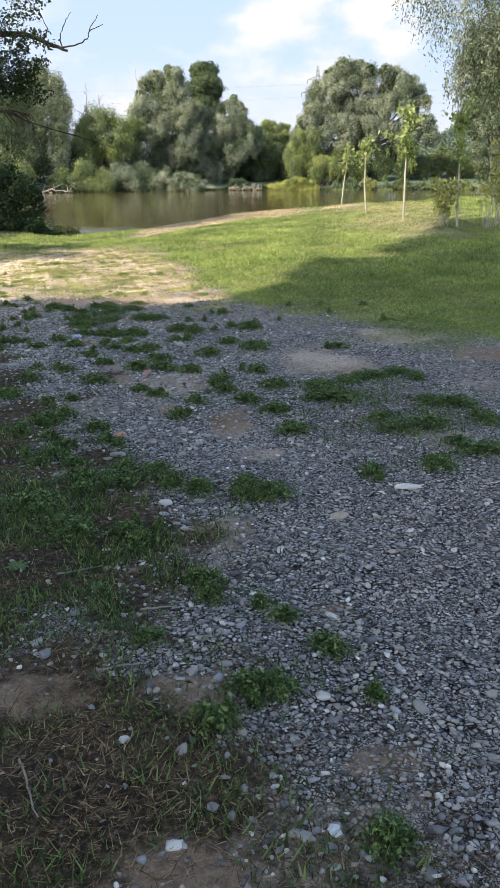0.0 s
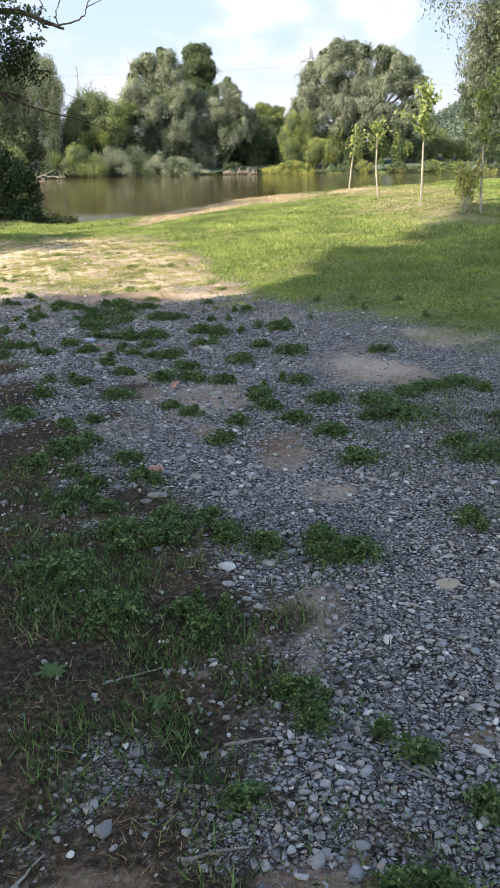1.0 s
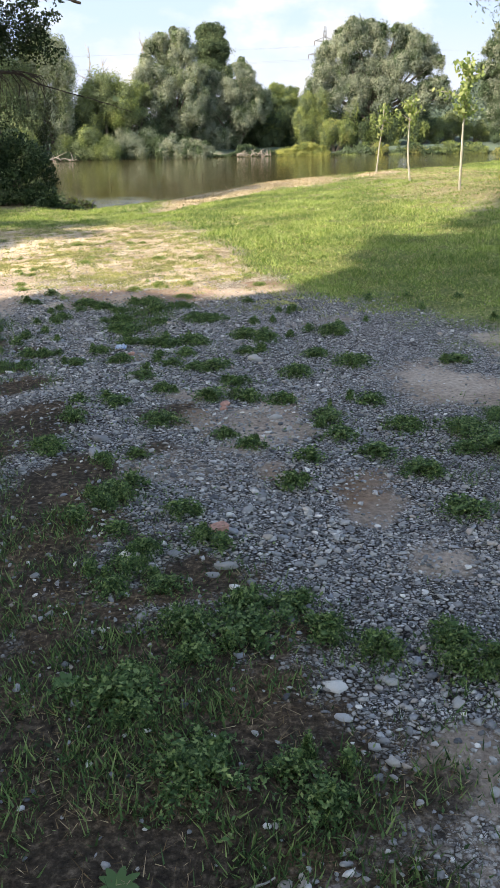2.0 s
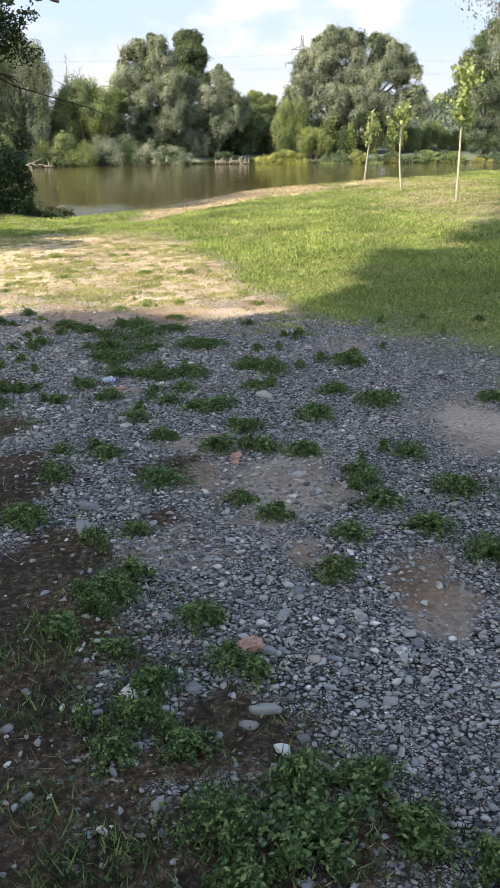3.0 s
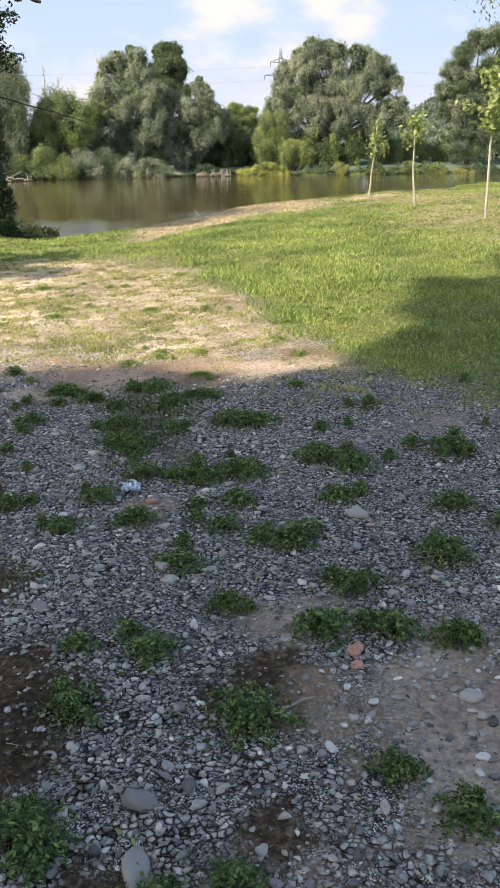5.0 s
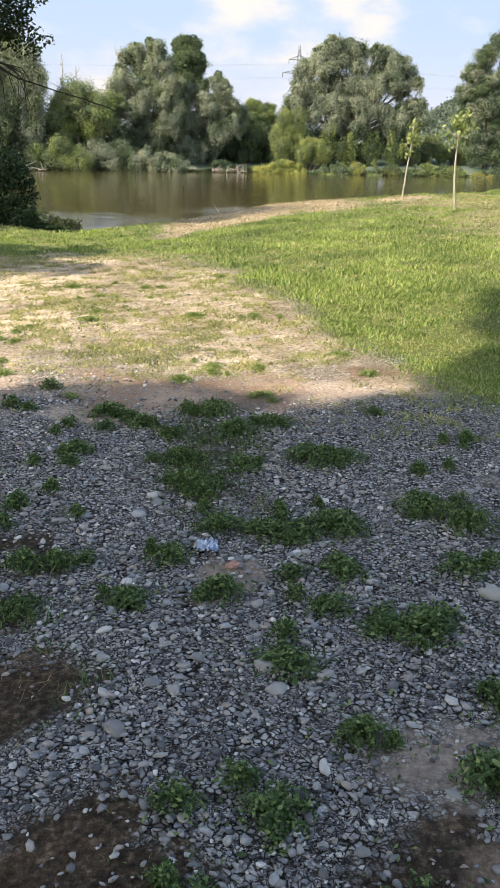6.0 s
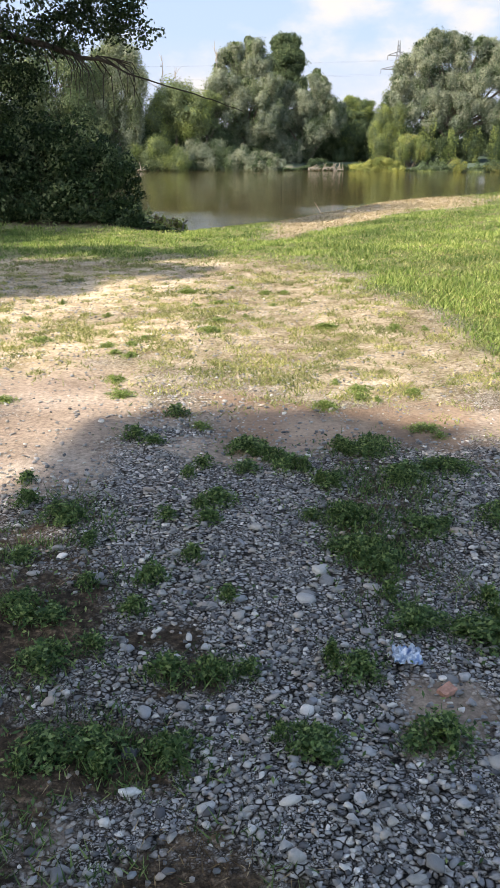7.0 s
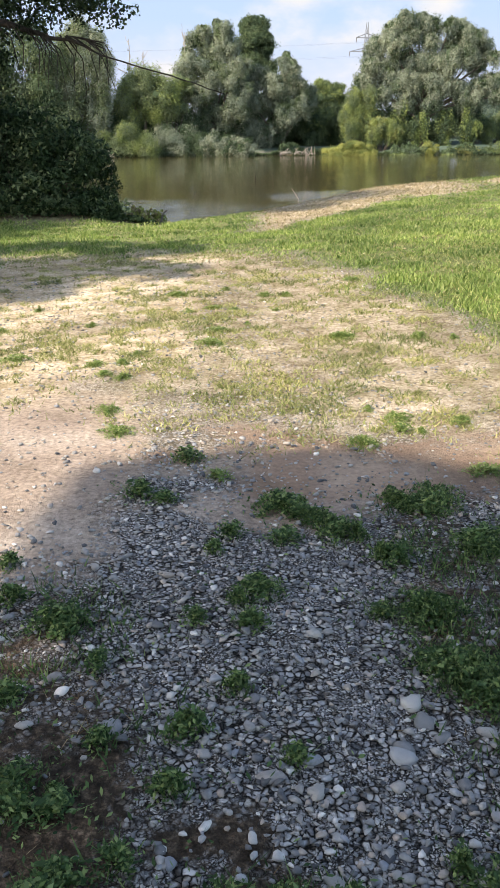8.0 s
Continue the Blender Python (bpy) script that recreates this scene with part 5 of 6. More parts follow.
M_PAPER = plain("paper", (0.58, 0.59, 0.61), 0.8, 0.0, 40.0, 0.1)


def brick_fragment(x, y, turn, size, label):
    """A broken corner of brick, worn round."""
    bm = bmesh.new()
    bmesh.ops.create_cube(bm, size=1.0)
    bmesh.ops.subdivide_edges(bm, edges=bm.edges[:], cuts=3, use_grid_fill=True)
    for v in bm.verts:
        p = v.co.normalized() * 0.62
        v.co = v.co.lerp(p, 0.3) * (1 + 0.25 * noise.noise(v.co * 2.2 + Vector((x, y, 0))))
        v.co = Vector((v.co.x * size, v.co.y * size * 0.75, v.co.z * size * 0.42))
    me = bpy.data.meshes.new("brick_fragment")
    bm.to_mesh(me)
    bm.free()
    me.materials.append(M_BRICK)
    ob = tagged(new("brick_fragment", me), label, "brick", "brick fragments in the gravel")
    ob.matrix_basis = pose(x, y, float(height(x, y)) + size * 0.12, 4, -6, turn)


brick_fragment(-0.79, 4.93, 15, 0.075, "worn red brick fragment lying in gravel")
brick_fragment(-0.79, 6.71, 60, 0.06, "small red brick fragment on beaten earth")
brick_fragment(-1.54, 8.05, 35, 0.05, "worn red brick fragment beside a plastic wrapper")
brick_fragment(-0.80, 6.62, 20, 0.04, "small red brick fragment on beaten earth")


def crumpled_paper(x, y):
    bm = bmesh.new()
    bmesh.ops.create_icosphere(bm, subdivisions=3, radius=0.017)
    for v in bm.verts:
        v.co *= 1 + 0.5 * noise.noise(v.co * 70) + 0.2 * noise.noise(v.co * 190)
        v.co.z *= 0.7
    me = bpy.data.meshes.new("crumpled_paper")
    bm.to_mesh(me)
    bm.free()
    me.materials.append(M_PAPER)
    ob = tagged(new("crumpled_paper", me), "crumpled scrap of white paper on gravel", "litter")
    ob.location = (x, y, float(height(x, y)) + 0.010)


crumpled_paper(0.18, 1.62)


def rosette(x, y, r, leaves, label):
    """A flat broad-leaved weed: every leaf a part."""
    root = tagged(new("broadleaf_weed"), label, "weed", "broad-leaved weeds in the sward")
    root.location = (x, y, float(height(x, y)))
    for k in range(leaves):
        s = np.linspace(0, 1, 6)
        w = 0.16 * r * np.sin(np.pi * (0.08 + 0.92 * s)) ** 0.8 + 0.002
        z = 0.004 + 0.35 * r * s * (1 - 0.75 * s) * rng.uniform(0.6, 1.3)
        reach = r * rng.uniform(0.7, 1.1)
        left = np.stack([s * reach, w, z + 0.1 * w], 1)
        mid = np.stack([s * reach, 0 * w, z], 1)
        right = np.stack([s * reach, -w, z + 0.1 * w], 1)
        v = np.concatenate([left, mid, right])
        i = np.arange(5)
        q = np.concatenate([np.stack([i, i + 1, i + 7, i + 6], 1), np.stack([i + 6, i + 7, i + 13, i + 12], 1)])
        leaf = mesh_part("leaf", mesh_of("leaf", v, q, mat=M_TUFT, soft=True), root)
        leaf.matrix_basis = pose(0, 0, 0, 0, 0, 360 * k / leaves + rng.uniform(-12, 12))


for x, y, r, n in ((-0.98, 3.12, 0.055, 9), (-0.62, 2.95, 0.045, 8), (-1.25, 3.9, 0.05, 9)):
    rosette(x, y, r, n, "flat broad-leaved green weed in low grass")


def water_stick(x, y, tip, mat=M_DEAD):
    v, q = tube(bent((0, 0, -0.5), tip, 0.02, 7), np.linspace(0.03, 0.012, 7), 6)
    ob = tagged(new("stick", mesh_of("stick", v, q, mat=mat, soft=True)), "bare stick poking out of the river", "stick", "sticks in the river")
    ob.location = (x, y, WATER_Z)


water_stick(-0.6, 44.0, (-0.7, 0.0, 0.45))
water_stick(-3.2, 62.0, (0.12, 0.0, 0.5), M_BLACK_BARK)



# Stone shapes stand in for an unidentified white and dark thing on the shore.
def shore_object(x, y, r, mat, label):
    kv, kf = pebble(2, 0.8, x)
    ob = tagged(new("shore_object", mesh_of("shore_object", kv * r, None, kf, mat=mat, soft=True)), label, "stone", "stones at the water's edge")
    ob.location = (x, y, max(WATER_Z, float(height(x, y))) + 0.4 * r)


shore_object(-2.66, 30.4, 0.17, plain("white_object", (0.72, 0.72, 0.70), 0.7, 0.0, 8.0, 0.15), "small white object at the river's edge, shaped as a stone")
shore_object(-2.28, 30.5, 0.15, plain("dark_object", (0.035, 0.033, 0.03), 0.4, 0.0, 8.0, 0.3), "small dark object at the river's edge, shaped as a stone")

# ---- grass ----


def blade_strip(x, y, high, wide, lean=0.5, tris_only=False, base=None):
    """Grass blades: a bent strip of three faces each, or one face each for far turf."""
    n = len(x)
    a = rng.uniform(0, 2 * np.pi, n)
    side = np.stack([np.cos(a), np.sin(a), np.zeros(n)], 1)
    b = rng.uniform(0, 2 * np.pi, n)
    tilt = np.stack([np.cos(b), np.sin(b), np.zeros(n)], 1) * (lean * high * rng.uniform(0.2, 1.2, n))[:, None]
    z = height(x, y) if base is None else base
    p = np.stack([x, y, z - 0.004], 1)
    up = np.stack([np.zeros(n), np.zeros(n), high], 1)
    w = side * (wide / 2)[:, None]
    if tris_only:
        v = np.stack([p - w, p + w, p + up + tilt], 1).reshape(-1, 3)
        return v, None, np.arange(3 * n).reshape(-1, 3)
    m = p + up * 0.6 + tilt * 0.35
    v = np.stack([p - w, p + w, m - w * 0.75, m + w * 0.75, p + up + tilt], 1).reshape(-1, 3)
    k = 5 * np.arange(n)[:, None]
    return v, k + np.array([0, 1, 3, 2]), k + np.array([2, 3, 4])


def leaf_turf(name, x, y, tall, size, mat, label, category):
    """Low turf: short blades lying every way, up to their height over the ground."""
    n = len(x)
    at = np.stack([x, y, height(x, y) + tall * rng.random(n)], 1)
    v, q = leaf_quads(at, size, -0.25, 0.3, rng.normal(0, 0.6, (n, 3)) + (0, 0, 0.9))
    tagged(new(name, mesh_of(name, v, q, mat=mat)), label, category, kind="stuff")


def build_turf():
    reseed(4, 4)
    n = 900000
    y = 7.0 + 27.0 * rng.random(n) ** 1.35
    x = -0.3 + (y + 1.5) * rng.uniform(-0.44, 0.42, n)
    beach = dry_cover(x, y)[1]
    lush = np.clip(0.55 + 0.6 * wavy(x, y, 0.3, 3.0) + 0.35 * wavy(x, y, 1.3, 1.0), 0.08, 1)
    keep = rng.random(n) < lawn_cover(x, y) * lush * (1 - beach) * (1 - 0.6 * dry_cover(x, y)[0] * (y > 15)) * (y < bank_edge(x) + 1.5)
    x, y, lush = x[keep], y[keep], lush[keep]
    dry = dry_cover(x, y)[0] * (y > 15)
    tall = (0.015 + 0.055 * lush * smooth((y - 7) / 8) * rng.uniform(0.5, 1.2, len(x))) * (1.0 - 0.5 * dry)
    v, q, t = blade_strip(x, y, tall, 0.006 + 0.0009 * y, 0.9, True)
    tagged(new("lawn_turf", mesh_of("lawn_turf", v, q, t, mat=M_GRASS)), "uneven sunlit green lawn grass", "grass", kind="stuff")
    n = 520000
    y = 8.8 + 9.6 * rng.random(n)
    x = rng.uniform(-6, 3, n)
    d, beach = dry_cover(x, y)
    d = np.maximum(d, 0.9 * smooth((x + 1.2) / 1.2) * smooth((y - 8.9) / 0.9))
    keep = rng.random(n) < d * np.clip(2.6 * (0.04 + 0.75 * wavy(x, y, 0.16, 5.0) + 0.45 * wavy(x, y, 0.6, 9.0) + 0.25 * wavy(x, y, 2.4, 2.0)), 0.015, 1) * (1 - 0.6 * lawn_cover(x, y))
    x, y = x[keep], y[keep]
    v, q, t = blade_strip(x, y, rng.uniform(0.010, 0.038, len(x)), rng.uniform(0.007, 0.014, len(x)), 1.5, True)
    tagged(new("thin_grass", mesh_of("thin_grass", v, q, t, mat=M_THIN)), "thin low grass on dry ground", "grass", kind="stuff")
    n = 110000
    x = rng.uniform(-6, 8, n)
    y = rng.uniform(9.5, 33, n)
    d, beach = dry_cover(x, y)
    keep = rng.random(n) < np.maximum(beach, d * (0.12 + 0.5 * (y > 16.5))) * (y < bank_edge(x) + 3)
    x, y = x[keep], y[keep]
    leaf_turf("dry_straw", x, y, np.full(len(x), 0.02), 0.02 + 0.0014 * y, M_STRAW, "dry flattened straw and debris", "straw")


build_turf()


def build_sward():
    """Low grass and dead stalks of the mats in the foreground."""
    reseed(len("grass"), 3)
    n = 620000
    x, y = rng.uniform(-3.8, 2.4, n), rng.uniform(1.1, 10.6, n)
    c = mat_cover(x, y)
    keep = rng.random(n) < c * (1 - 0.85 * np.maximum(bare_soil(x, y), earth_and_sunflecks(x, y))) * (1 - 0.35 * dead_cover(x, y)) * np.clip(0.46 + 1.5 * wavy(x, y, 0.28, 4.0) + 0.7 * wavy(x, y, 0.11, 1.0), 0.02, 1)
    x, y = x[keep], y[keep]
    v, q, t = blade_strip(x, y, 0.014 + 0.046 * rng.random(len(x)) ** 1.6, rng.uniform(0.004, 0.009, len(x)), 0.9, True)
    tagged(new("low_grass", mesh_of("low_grass", v, q, t, mat=M_TUFT)), "low dark green grass in patches on the track", "grass", kind="stuff")
    n = 420000
    x, y = rng.uniform(-3.8, 2.4, n), rng.uniform(1.1, 10.6, n)
    keep = rng.random(n) < mat_cover(x, y) * np.clip(0.1 + 0.7 * dead_cover(x, y) + 0.8 * wavy(x, y, 0.25, 8.0), 0.03, 1)
    x, y = x[keep], y[keep]
    v, q, t = blade_strip(x, y, rng.uniform(0.006, 0.022, len(x)), rng.uniform(0.003, 0.006, len(x)), 4.5, True)
    tagged(new("dead_stalks", mesh_of("dead_stalks", v, q, t, mat=M_STALK)), "dead straw stalks lying in the grass", "straw", kind="stuff")


build_sward()


def build_straw():
    """Loose dead straw lying on the brown patches."""
    reseed(9, 9)
    n = 210000
    x, y = rng.uniform(-3.4, 1.4, n), rng.uniform(1.1, 7.6, n)
    keep = rng.random(n) < mat_cover(x, y) * np.clip(0.0 + 0.75 * dead_cover(x, y) + 0.75 * wavy(x, y, 0.2, 3.0), 0.03, 1) * (1 - 0.6 * earth_and_sunflecks(x, y))
    x, y = x[keep], y[keep]
    at = np.stack([x, y, height(x, y) + rng.uniform(0.003, 0.02, len(x))], 1)
    v, q = leaf_quads(at, rng.uniform(0.010, 0.034, len(x)), 0.0, 0.085, np.tile((0.0, 0.0, 2.0), (len(x), 1)))
    tagged(new("loose_straw", mesh_of("loose_straw", v, q, mat=M_STALK)), "loose dead straw tangled on bare soil", "straw", kind="stuff")


build_straw()


def tuft_leaves(r, stems, mat):
    """Small leaves along sprawling stems that spread from one root, with a denser heart."""
    at, size = [], []
    for _ in range(stems):
        a, reach = rng.uniform(0, 2 * np.pi), r * rng.uniform(0.35, 1.3)
        k = int(16 + 240 * reach)
        s = rng.random(k) ** 0.8
        bow = rng.normal(0, 0.35)
        crest = rng.uniform(0.02, 0.055)
        x, y = reach * s * np.cos(a + bow * s), reach * s * np.sin(a + bow * s)
        z = crest * np.sin(np.pi * np.clip(0.25 + 0.75 * s, 0, 1)) + 0.004
        at.append(np.stack([x, y, z], 1) + rng.normal(0, 0.006, (k, 3)))
        size.append(rng.uniform(0.010, 0.021, k) * (1.1 - 0.3 * s))
    at = np.concatenate(at)
    at[:, 2] = np.maximum(at[:, 2], 0.002)
    v, q = leaf_quads(at, np.concatenate(size), 0.0, 0.5, np.tile((0.0, 0.0, 1.1), (len(at), 1)))
    return mesh_of("foliage", v, q, mat=mat)


def tuft_blades(r, count, mat):
    a, d = rng.uniform(0, 2 * np.pi, count), r * rng.random(count) ** 0.9
    v, q, t = blade_strip(d * np.cos(a), d * np.sin(a), rng.uniform(0.02, 0.075, count) * (1.1 - 0.5 * d / r), rng.uniform(0.003, 0.006, count), 1.0, True, base=np.zeros(count))
    return mesh_of("grass", v, q, t, mat=mat)


reseed(6, 6)
TUFT_SIZES = ((0.05, 16, 50), (0.085, 30, 110), (0.13, 52, 200))
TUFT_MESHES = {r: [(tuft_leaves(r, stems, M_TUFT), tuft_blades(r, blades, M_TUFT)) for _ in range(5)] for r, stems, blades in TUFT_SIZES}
# Yellower tufts of the dry ground, with sunlight also put into their colour.
SUNLIT_MESHES = {r: [(tuft_leaves(r, stems // 2, M_GRASS), tuft_blades(r, blades * 2, M_GRASS)) for _ in range(3)] for r, stems, blades in TUFT_SIZES}
TUFT_LABELS = {0.05: "small low green weed tuft growing in gravel", 0.085: "sprawling dark green weed tuft growing in gravel", 0.13: "wide leafy green weed clump growing in gravel"}


def grass_tuft(x, y, r, n, sunlit=False):
    size = min(TUFT_MESHES, key=lambda v: abs(v - r))
    foliage, grass = SUNLIT_MESHES[size][n % 3] if sunlit else TUFT_MESHES[size][n % 5]
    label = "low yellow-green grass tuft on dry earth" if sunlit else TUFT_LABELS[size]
    root = tagged(new("grass_tuft"), label, "grass tuft", "grass tufts on dry earth" if sunlit else "weed tufts in the gravel")
    f = r / size * 1.1
    root.matrix_basis = pose(x, y, float(height(x, y)), 0, 0, rng.uniform(0, 360)) @ Matrix.Diagonal((f * rng.uniform(0.9, 1.25), f, rng.uniform(0.75, 1.2) * (0.6 if sunlit else 1.0), 1))
    mesh_part("foliage", foliage, root)
    mesh_part("grass", grass, root)


NEAR_TUFTS = [(0.31, 1.59, 0.07), (-0.14, 2.04, 0.07), (0.38, 2.2, 0.04), (0.05, 2.22, 0.08), (-0.04, 2.23, 0.05), (0.27, 2.47, 0.07), (-0.38, 2.52, 0.06), (0.11, 2.69, 0.06), (-0.16, 2.84, 0.07), (-0.19, 2.98, 0.08), (-0.49, 3.35, 0.08), (-0.83, 3.46, 0.13), (-0.56, 3.46, 0.07), (-0.42, 3.46, 0.04), (-1.07, 3.81, 0.14), (-0.02, 3.9, 0.08), (0.14, 3.92, 0.1), (-0.26, 4.03, 0.07), (-0.0, 4.07, 0.09), (-0.67, 4.13, 0.14), (-0.42, 4.13, 0.08), (-0.89, 4.17, 0.11), (0.68, 4.23, 0.07), (1.09, 4.3, 0.11), (-0.53, 4.3, 0.09), (-0.69, 4.31, 0.08), (-1.19, 4.45, 0.07), (-0.99, 4.47, 0.07), (1.38, 4.53, 0.17), (-1.15, 4.6, 0.07), (-1.1, 4.75, 0.08)]
TRACK_TUFTS = [(-0.78, 4.79, 0.06), (-0.87, 4.85, 0.07), (-1.22, 4.91, 0.06), (0.98, 5.06, 0.17), (0.33, 5.09, 0.1), (1.21, 5.12, 0.17), (-0.97, 5.12, 0.08), (1.62, 5.22, 0.11), (-1.34, 5.26, 0.07), (-1.25, 5.27, 0.07), (-0.45, 5.41, 0.07), (0.22, 5.58, 0.11), (1.5, 5.65, 0.2), (-0.34, 5.71, 0.06), (-1.42, 5.74, 0.07), (-1.24, 5.78, 0.06), (0.04, 5.82, 0.1), (0.71, 5.87, 0.17), (-0.65, 5.95, 0.08), (-1.77, 6.01, 0.09), (-0.14, 6.08, 0.1), (-0.79, 6.12, 0.07), (0.58, 6.14, 0.14), (0.25, 6.22, 0.11), (-0.18, 6.29, 0.08), (-1.16, 6.38, 0.12), (-0.17, 6.43, 0.08), (1.01, 6.45, 0.21), (-1.7, 6.46, 0.08), (1.27, 6.6, 0.16), (0.13, 6.68, 0.09)]
MIDWAY_TUFTS = [(-1.48, 6.74, 0.09), (-0.43, 6.75, 0.09), (-1.72, 6.78, 0.05), (-0.63, 6.83, 0.08), (-0.88, 6.84, 0.1), (-1.2, 7.03, 0.07), (-0.71, 7.13, 0.1), (-0.29, 7.34, 0.11), (-1.39, 7.38, 0.1), (0.13, 7.57, 0.12), (-0.88, 7.59, 0.1), (-1.02, 7.6, 0.1), (0.91, 7.64, 0.1), (-1.2, 7.73, 0.08), (-1.92, 7.76, 0.06), (-1.58, 7.85, 0.08), (-0.11, 7.85, 0.1), (-1.31, 7.97, 0.06), (-1.1, 7.99, 0.08), (-0.64, 8.0, 0.09), (-1.79, 8.13, 0.08), (-2.62, 8.21, 0.05), (-2.87, 8.34, 0.05), (-1.38, 8.34, 0.1), (-1.24, 8.34, 0.1), (-2.79, 8.35, 0.05), (-2.52, 8.41, 0.05), (-1.58, 8.41, 0.1), (-1.09, 8.41, 0.12), (-0.49, 8.42, 0.11), (-2.22, 8.52, 0.04)]
EDGE_TUFTS = [(-2.72, 8.57, 0.04), (0.08, 8.57, 0.12), (-0.64, 8.59, 0.13), (-2.5, 8.62, 0.06), (-3.01, 8.74, 0.05), (-2.37, 8.79, 0.04), (-1.71, 8.85, 0.08), (-2.79, 8.9, 0.04), (-2.96, 9.11, 0.09), (-2.52, 9.12, 0.04), (-1.76, 9.18, 0.09), (-0.94, 9.2, 0.12), (-1.1, 9.22, 0.12), (-3.15, 9.25, 0.05), (-2.32, 9.28, 0.08), (-1.82, 9.55, 0.08), (-1.47, 9.62, 0.08), (-2.23, 9.69, 0.06), (-2.01, 9.71, 0.08), (-1.26, 9.77, 0.11), (-2.09, 9.84, 0.07), (-2.23, 9.98, 0.1), (-2.73, 10.03, 0.05), (-1.6, 10.04, 0.11), (-2.84, 10.08, 0.06), (-2.52, 10.3, 0.06), (-1.27, 10.41, 0.08), (-1.82, 10.7, 0.08), (-1.59, 11.09, 0.08), (-1.3, 5.33, 0.08), (-1.32, 5.17, 0.07), (-1.22, 5.43, 0.06), (-1.42, 5.02, 0.06), (-1.72, 5.94, 0.09), (-2.75, 8.11, 0.08), (-2.91, 8.41, 0.07), (-2.36, 8.1, 0.06), (-2.23, 8.1, 0.07), (-2.63, 7.74, 0.08), (-2.5, 7.75, 0.08), (-2.3, 7.75, 0.07), (-1.93, 7.8, 0.07), (-1.66, 9.98, 0.1), (-1.48, 9.67, 0.1), (-1.77, 9.19, 0.11), (-1.7, 8.9, 0.11), (-1.66, 8.77, 0.09), (-1.45, 9.12, 0.09)]
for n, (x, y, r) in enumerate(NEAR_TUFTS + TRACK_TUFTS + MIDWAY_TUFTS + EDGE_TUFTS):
    # Past the shadow edge at y 10.2 the lit copy is used.
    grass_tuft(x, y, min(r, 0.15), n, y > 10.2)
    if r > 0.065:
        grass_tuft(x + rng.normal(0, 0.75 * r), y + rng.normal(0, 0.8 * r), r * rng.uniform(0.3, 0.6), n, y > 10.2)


def build_seedlings():
    """Loose low leaves and blades that straggle out from the weed tufts."""
    reseed(8, 2)
    at = np.array([p for p in NEAR_TUFTS + TRACK_TUFTS + MIDWAY_TUFTS + EDGE_TUFTS if p[1] < 10.2])
    k = np.repeat(np.arange(len(at)), (1500 * at[:, 2]).astype(int))
    x, y = (at[k, :2] + rng.normal(0, 1, (len(k), 2)) * (0.9 * at[k, 2:] + 0.03) * (1.25, 0.9)).T
    keep = rng.random(len(x)) < np.clip(0.55 + 0.9 * wavy(x, y, 0.09, 2.0), 0.05, 1)
    x, y = x[keep], y[keep]
    spot = np.stack([x, y, height(x, y) + rng.uniform(0.008, 0.035, len(x))], 1)
    v, q = leaf_quads(spot, rng.uniform(0.010, 0.024, len(x)), 0.0, 0.42, np.tile((0.0, 0.0, 1.0), (len(x), 1)))
    tagged(new("seedlings", mesh_of("seedlings", v, q, mat=M_TUFT)), "loose low weed seedlings straggling through the gravel", "weeds", kind="stuff")


build_seedlings()
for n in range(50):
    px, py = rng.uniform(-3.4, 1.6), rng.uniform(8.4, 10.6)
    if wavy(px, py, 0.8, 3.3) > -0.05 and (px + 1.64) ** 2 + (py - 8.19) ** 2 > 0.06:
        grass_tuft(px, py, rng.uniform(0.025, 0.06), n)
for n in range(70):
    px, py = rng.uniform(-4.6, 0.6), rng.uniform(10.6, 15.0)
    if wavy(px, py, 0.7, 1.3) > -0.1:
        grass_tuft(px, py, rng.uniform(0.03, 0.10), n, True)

# ---- gravel ----


reseed(5, 5)
FINE = [pebble(2, f, k) for k, f in enumerate((0.38, 0.48, 0.34, 0.52, 0.42, 0.30, 0.5, 0.4))]
ROUGH = [pebble(1, f, 20 + k) for k, f in enumerate((0.42, 0.55, 0.34, 0.48, 0.38))]


def stone_field(name, kinds, x, y, r, label):
    n = len(x)
    a = rng.uniform(0, 2 * np.pi, n)
    tilt = rng.normal(0, 0.16, (n, 2))
    z = height(x, y) + r * 0.36
    long = rng.uniform(0.85, 1.25, n)
    verts, tris, at = [], [], 0
    which = rng.integers(0, len(kinds), n)
    for k, (kv, kf) in enumerate(kinds):
        s = np.where(which == k)[0]
        p = kv[None] * r[s][:, None, None]
        p = p * np.stack([long[s], 1 / long[s], np.ones(len(s))], 1)[:, None]
        c, d = np.cos(a[s])[:, None], np.sin(a[s])[:, None]
        px, py = p[..., 0] * c - p[..., 1] * d, p[..., 0] * d + p[..., 1] * c
        pz = p[..., 2] + px * tilt[s, :1] + py * tilt[s, 1:]
        verts.append(np.stack([px + x[s][:, None], py + y[s][:, None], pz + z[s][:, None]], -1).reshape(-1, 3))
        tris.append((kf[None] + (np.arange(len(s)) * len(kv))[:, None, None]).reshape(-1, 3) + at)
        at += len(s) * len(kv)
    me = mesh_of(name, np.concatenate(verts), None, np.concatenate(tris), mat=M_STONE, soft=kinds is FINE)
    ob = new(name, me)
    ob.parent = ground
    return tagged(ob, label, kind="stuff")


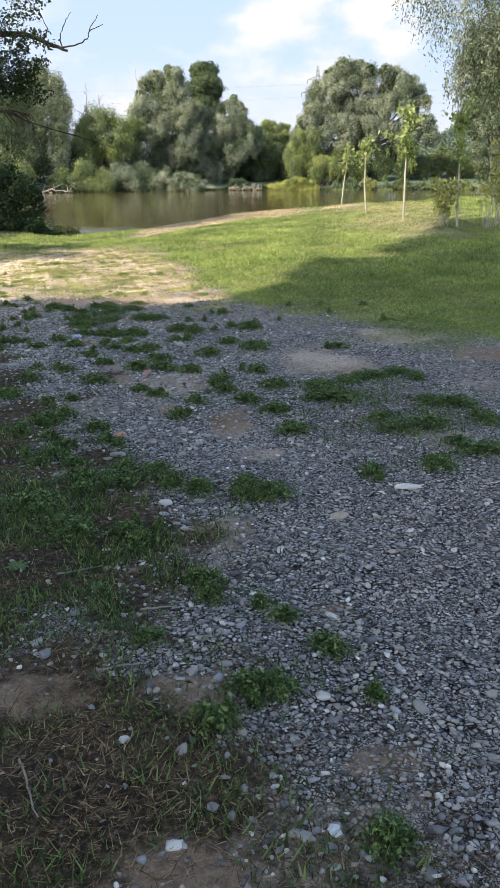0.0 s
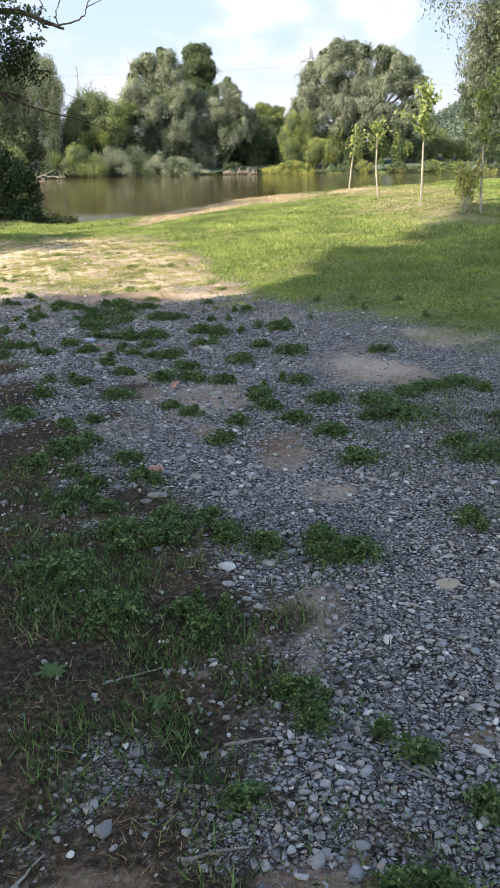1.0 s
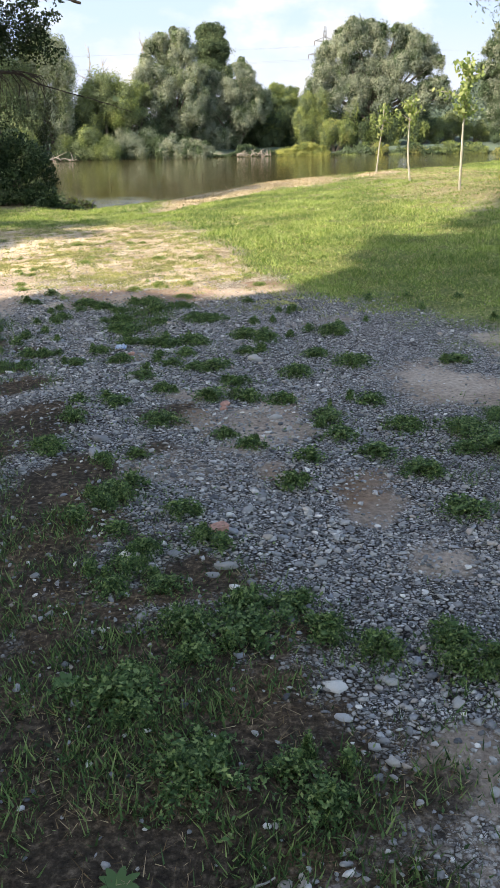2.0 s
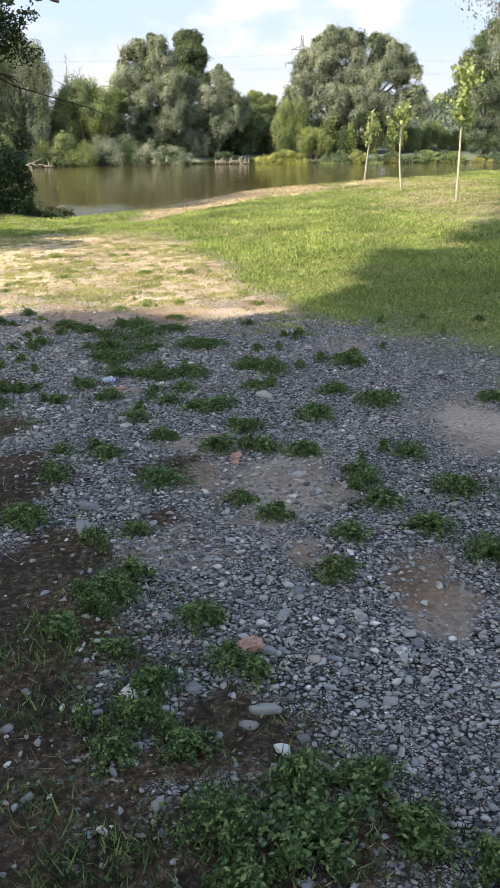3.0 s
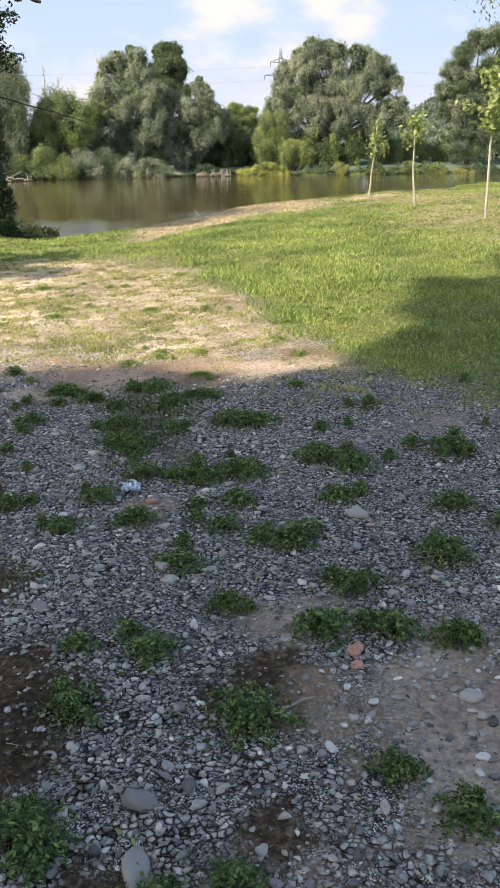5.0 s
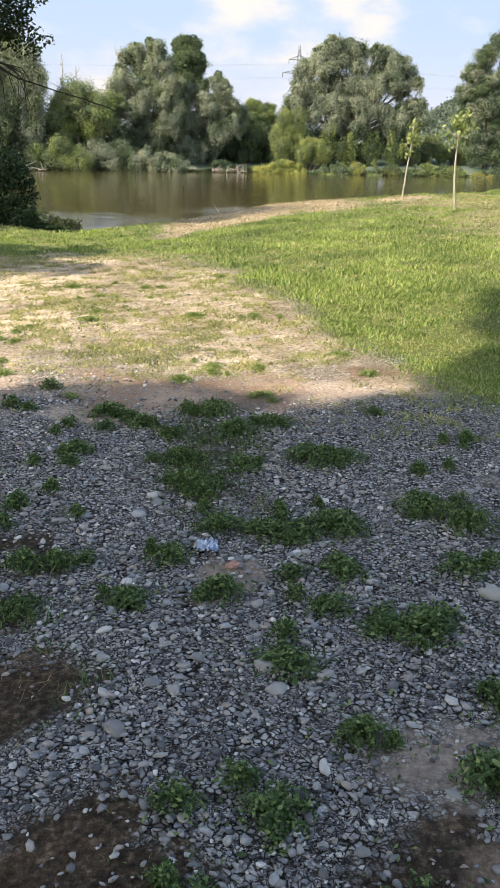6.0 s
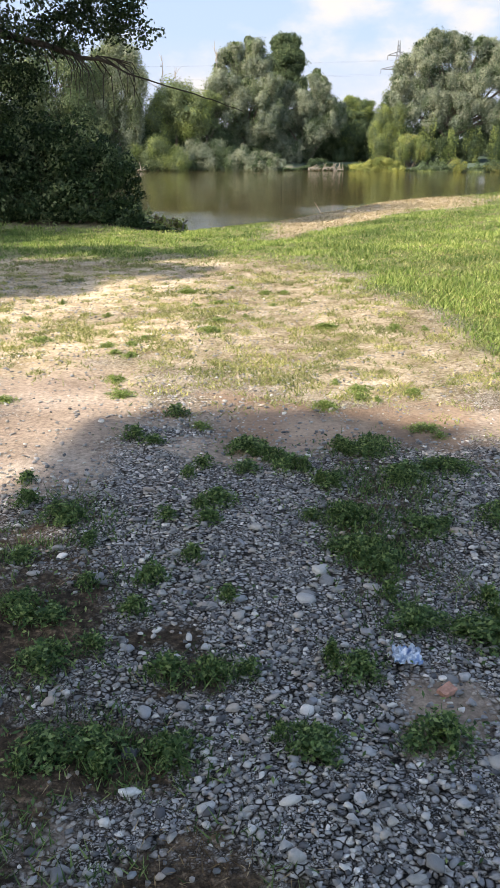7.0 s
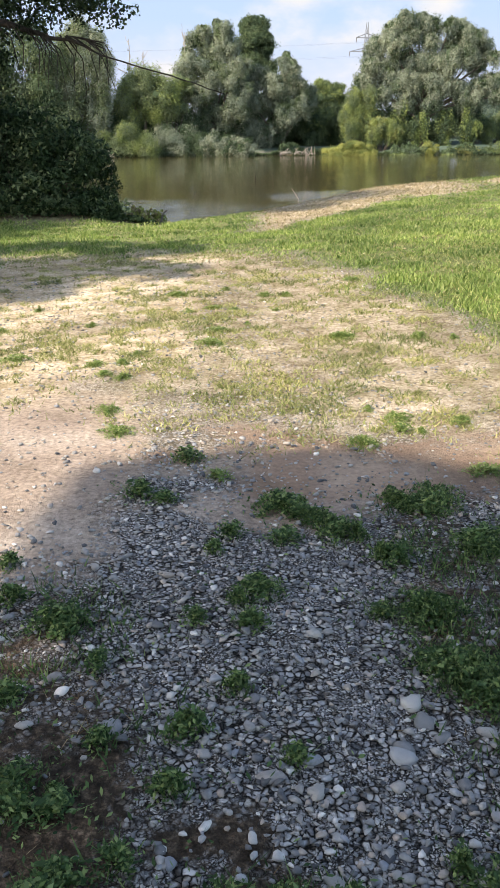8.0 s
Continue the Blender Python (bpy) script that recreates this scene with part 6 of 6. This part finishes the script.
def gravel_places(n, x0, x1, y0, y1, floor, lane=2.0):
    x, y = rng.uniform(x0, x1, n), rng.uniform(y0, y1, n)
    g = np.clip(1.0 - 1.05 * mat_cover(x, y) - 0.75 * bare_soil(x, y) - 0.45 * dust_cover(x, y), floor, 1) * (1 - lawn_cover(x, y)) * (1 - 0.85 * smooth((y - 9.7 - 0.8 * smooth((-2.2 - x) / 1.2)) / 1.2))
    g = g * np.clip(0.8 + 0.5 * wavy(x, y, 0.5, 6.0), 0.3, 1) * (1 - 0.85 * smooth((-2.6 - x) / 0.5) * smooth((y - 9.3) / 0.5))
    g = g * (0.2 + 0.8 * np.exp(-(((x + 0.33 * np.maximum(y - 2, 0)) / lane) ** 4)))
    keep = rng.random(n) < g
    return x[keep], y[keep]


x, y = gravel_places(9000, -4.2, 2.6, 1.2, 10.8, 0.0)
stone_field("gravel", FINE, x, y, 0.008 + 0.014 * rng.random(len(x)) ** 3.0, "rounded grey river gravel")
x, y = gravel_places(170000, -4.8, 3.0, 1.2, 12.0, 0.05, 1.7)
stone_field("fine_gravel", ROUGH, x, y, 0.0052 * np.exp(np.abs(rng.normal(0, 0.55, len(x)))).clip(1, 3.2), "fine grey river gravel")
x, y = rng.uniform(-6, 1, 22000), rng.uniform(9.8, 16, 22000)
keep = rng.random(22000) < dry_cover(x, y)[0] * (1 - lawn_cover(x, y)) * np.clip(0.2 + 0.6 * smooth((-1.5 - x) / 2) + 0.8 * wavy(x, y, 0.6, 2.2), 0.05, 1)
stone_field("scattered_pebbles", ROUGH, x[keep], y[keep], 0.004 + 0.011 * rng.random(keep.sum()) ** 2.2, "pale pebbles scattered on dry earth")

STONE_MESHES = []
for n, (kv, kf) in enumerate(FINE):
    STONE_MESHES.append(mesh_of("stone", kv, None, kf, mat=M_STONE, soft=True))


def single_stone(x, y, r, n):
    ob = new("stone", STONE_MESHES[n % len(STONE_MESHES)])
    ob.parent = ground
    ob.matrix_basis = pose(x, y, float(height(x, y)) + r * 0.16, rng.normal(0, 7), rng.normal(0, 7), rng.uniform(0, 360)) @ Matrix.Diagonal((r, r * rng.uniform(0.8, 1.05), r * rng.uniform(0.8, 1.1), 1))


NEAR_STONES = [(-0.22, 1.59, 0.028), (0.1, 1.61, 0.031), (0.18, 1.64, 0.02), (-0.08, 1.69, 0.018), (-0.13, 1.72, 0.023), (-0.22, 1.93, 0.026), (-0.39, 1.97, 0.021), (0.23, 2.08, 0.024), (0.51, 2.14, 0.035), (-0.08, 2.19, 0.025), (-0.21, 2.32, 0.03), (-0.72, 2.45, 0.031), (-0.67, 2.72, 0.027), (-0.61, 3.12, 0.026), (-1.02, 3.18, 0.015), (-0.34, 3.55, 0.028), (0.44, 3.66, 0.055), (-0.41, 3.68, 0.024), (-1.2, 3.78, 0.021), (-0.42, 3.82, 0.034), (-0.24, 3.85, 0.031), (0.84, 3.99, 0.074), (-0.12, 4.42, 0.026), (-0.66, 4.49, 0.026), (-0.81, 4.56, 0.034), (-0.76, 4.62, 0.045)]
MIDWAY_STONES = [(-0.47, 4.65, 0.028), (-0.38, 4.66, 0.027), (-1.15, 4.71, 0.055), (-0.97, 4.73, 0.044), (-0.73, 4.91, 0.029), (-0.24, 5.02, 0.037), (-0.47, 5.09, 0.022), (-0.67, 5.13, 0.037), (-0.75, 5.14, 0.025), (-0.94, 5.22, 0.02), (-0.82, 5.28, 0.027), (-1.53, 5.29, 0.022), (-0.6, 5.3, 0.039), (-0.99, 5.35, 0.021), (-0.87, 5.37, 0.022), (-1.47, 5.83, 0.061), (-0.39, 6.02, 0.03), (-1.48, 6.05, 0.051), (-0.48, 6.43, 0.045), (-1.77, 7.0, 0.022), (-1.9, 7.07, 0.041), (-2.32, 7.09, 0.021), (-1.68, 7.1, 0.02), (-1.95, 7.24, 0.026), (-1.43, 7.25, 0.038), (-1.74, 7.25, 0.028)]
FAR_STONES = [(-1.81, 7.29, 0.032), (-1.73, 7.32, 0.024), (-1.46, 7.37, 0.046), (-1.67, 7.42, 0.036), (-2.19, 7.56, 0.029), (-1.99, 7.58, 0.026), (-1.46, 7.76, 0.034), (-0.57, 7.79, 0.056), (-1.52, 8.11, 0.031), (-2.14, 8.17, 0.032), (-2.5, 8.21, 0.022), (-2.02, 8.24, 0.021), (-2.32, 8.28, 0.019), (-2.43, 8.31, 0.019), (-2.07, 8.38, 0.019), (-2.17, 8.42, 0.027), (-1.81, 8.45, 0.025), (-2.29, 8.46, 0.033), (-1.95, 8.54, 0.04), (-2.45, 8.54, 0.028), (-1.83, 8.61, 0.03), (-1.71, 8.63, 0.029), (-1.87, 8.67, 0.037), (-1.89, 8.75, 0.037), (-2.1, 9.07, 0.021), (-2.68, 7.94, 0.028), (-2.4, 7.91, 0.032), (-2.41, 7.74, 0.034), (-1.94, 8.57, 0.036), (-2.28, 8.46, 0.034)]
for n, (x, y, r) in enumerate(NEAR_STONES + MIDWAY_STONES + FAR_STONES):
    single_stone(x, y, r * 0.9, n)
x, y = gravel_places(900, -2.9, 1.2, 1.4, 9.4, 0.004)
for n, (sx, sy) in enumerate(list(zip(x, y))[:220]):
    single_stone(float(sx), float(sy), float(0.015 + 0.017 * rng.random() ** 2), n)
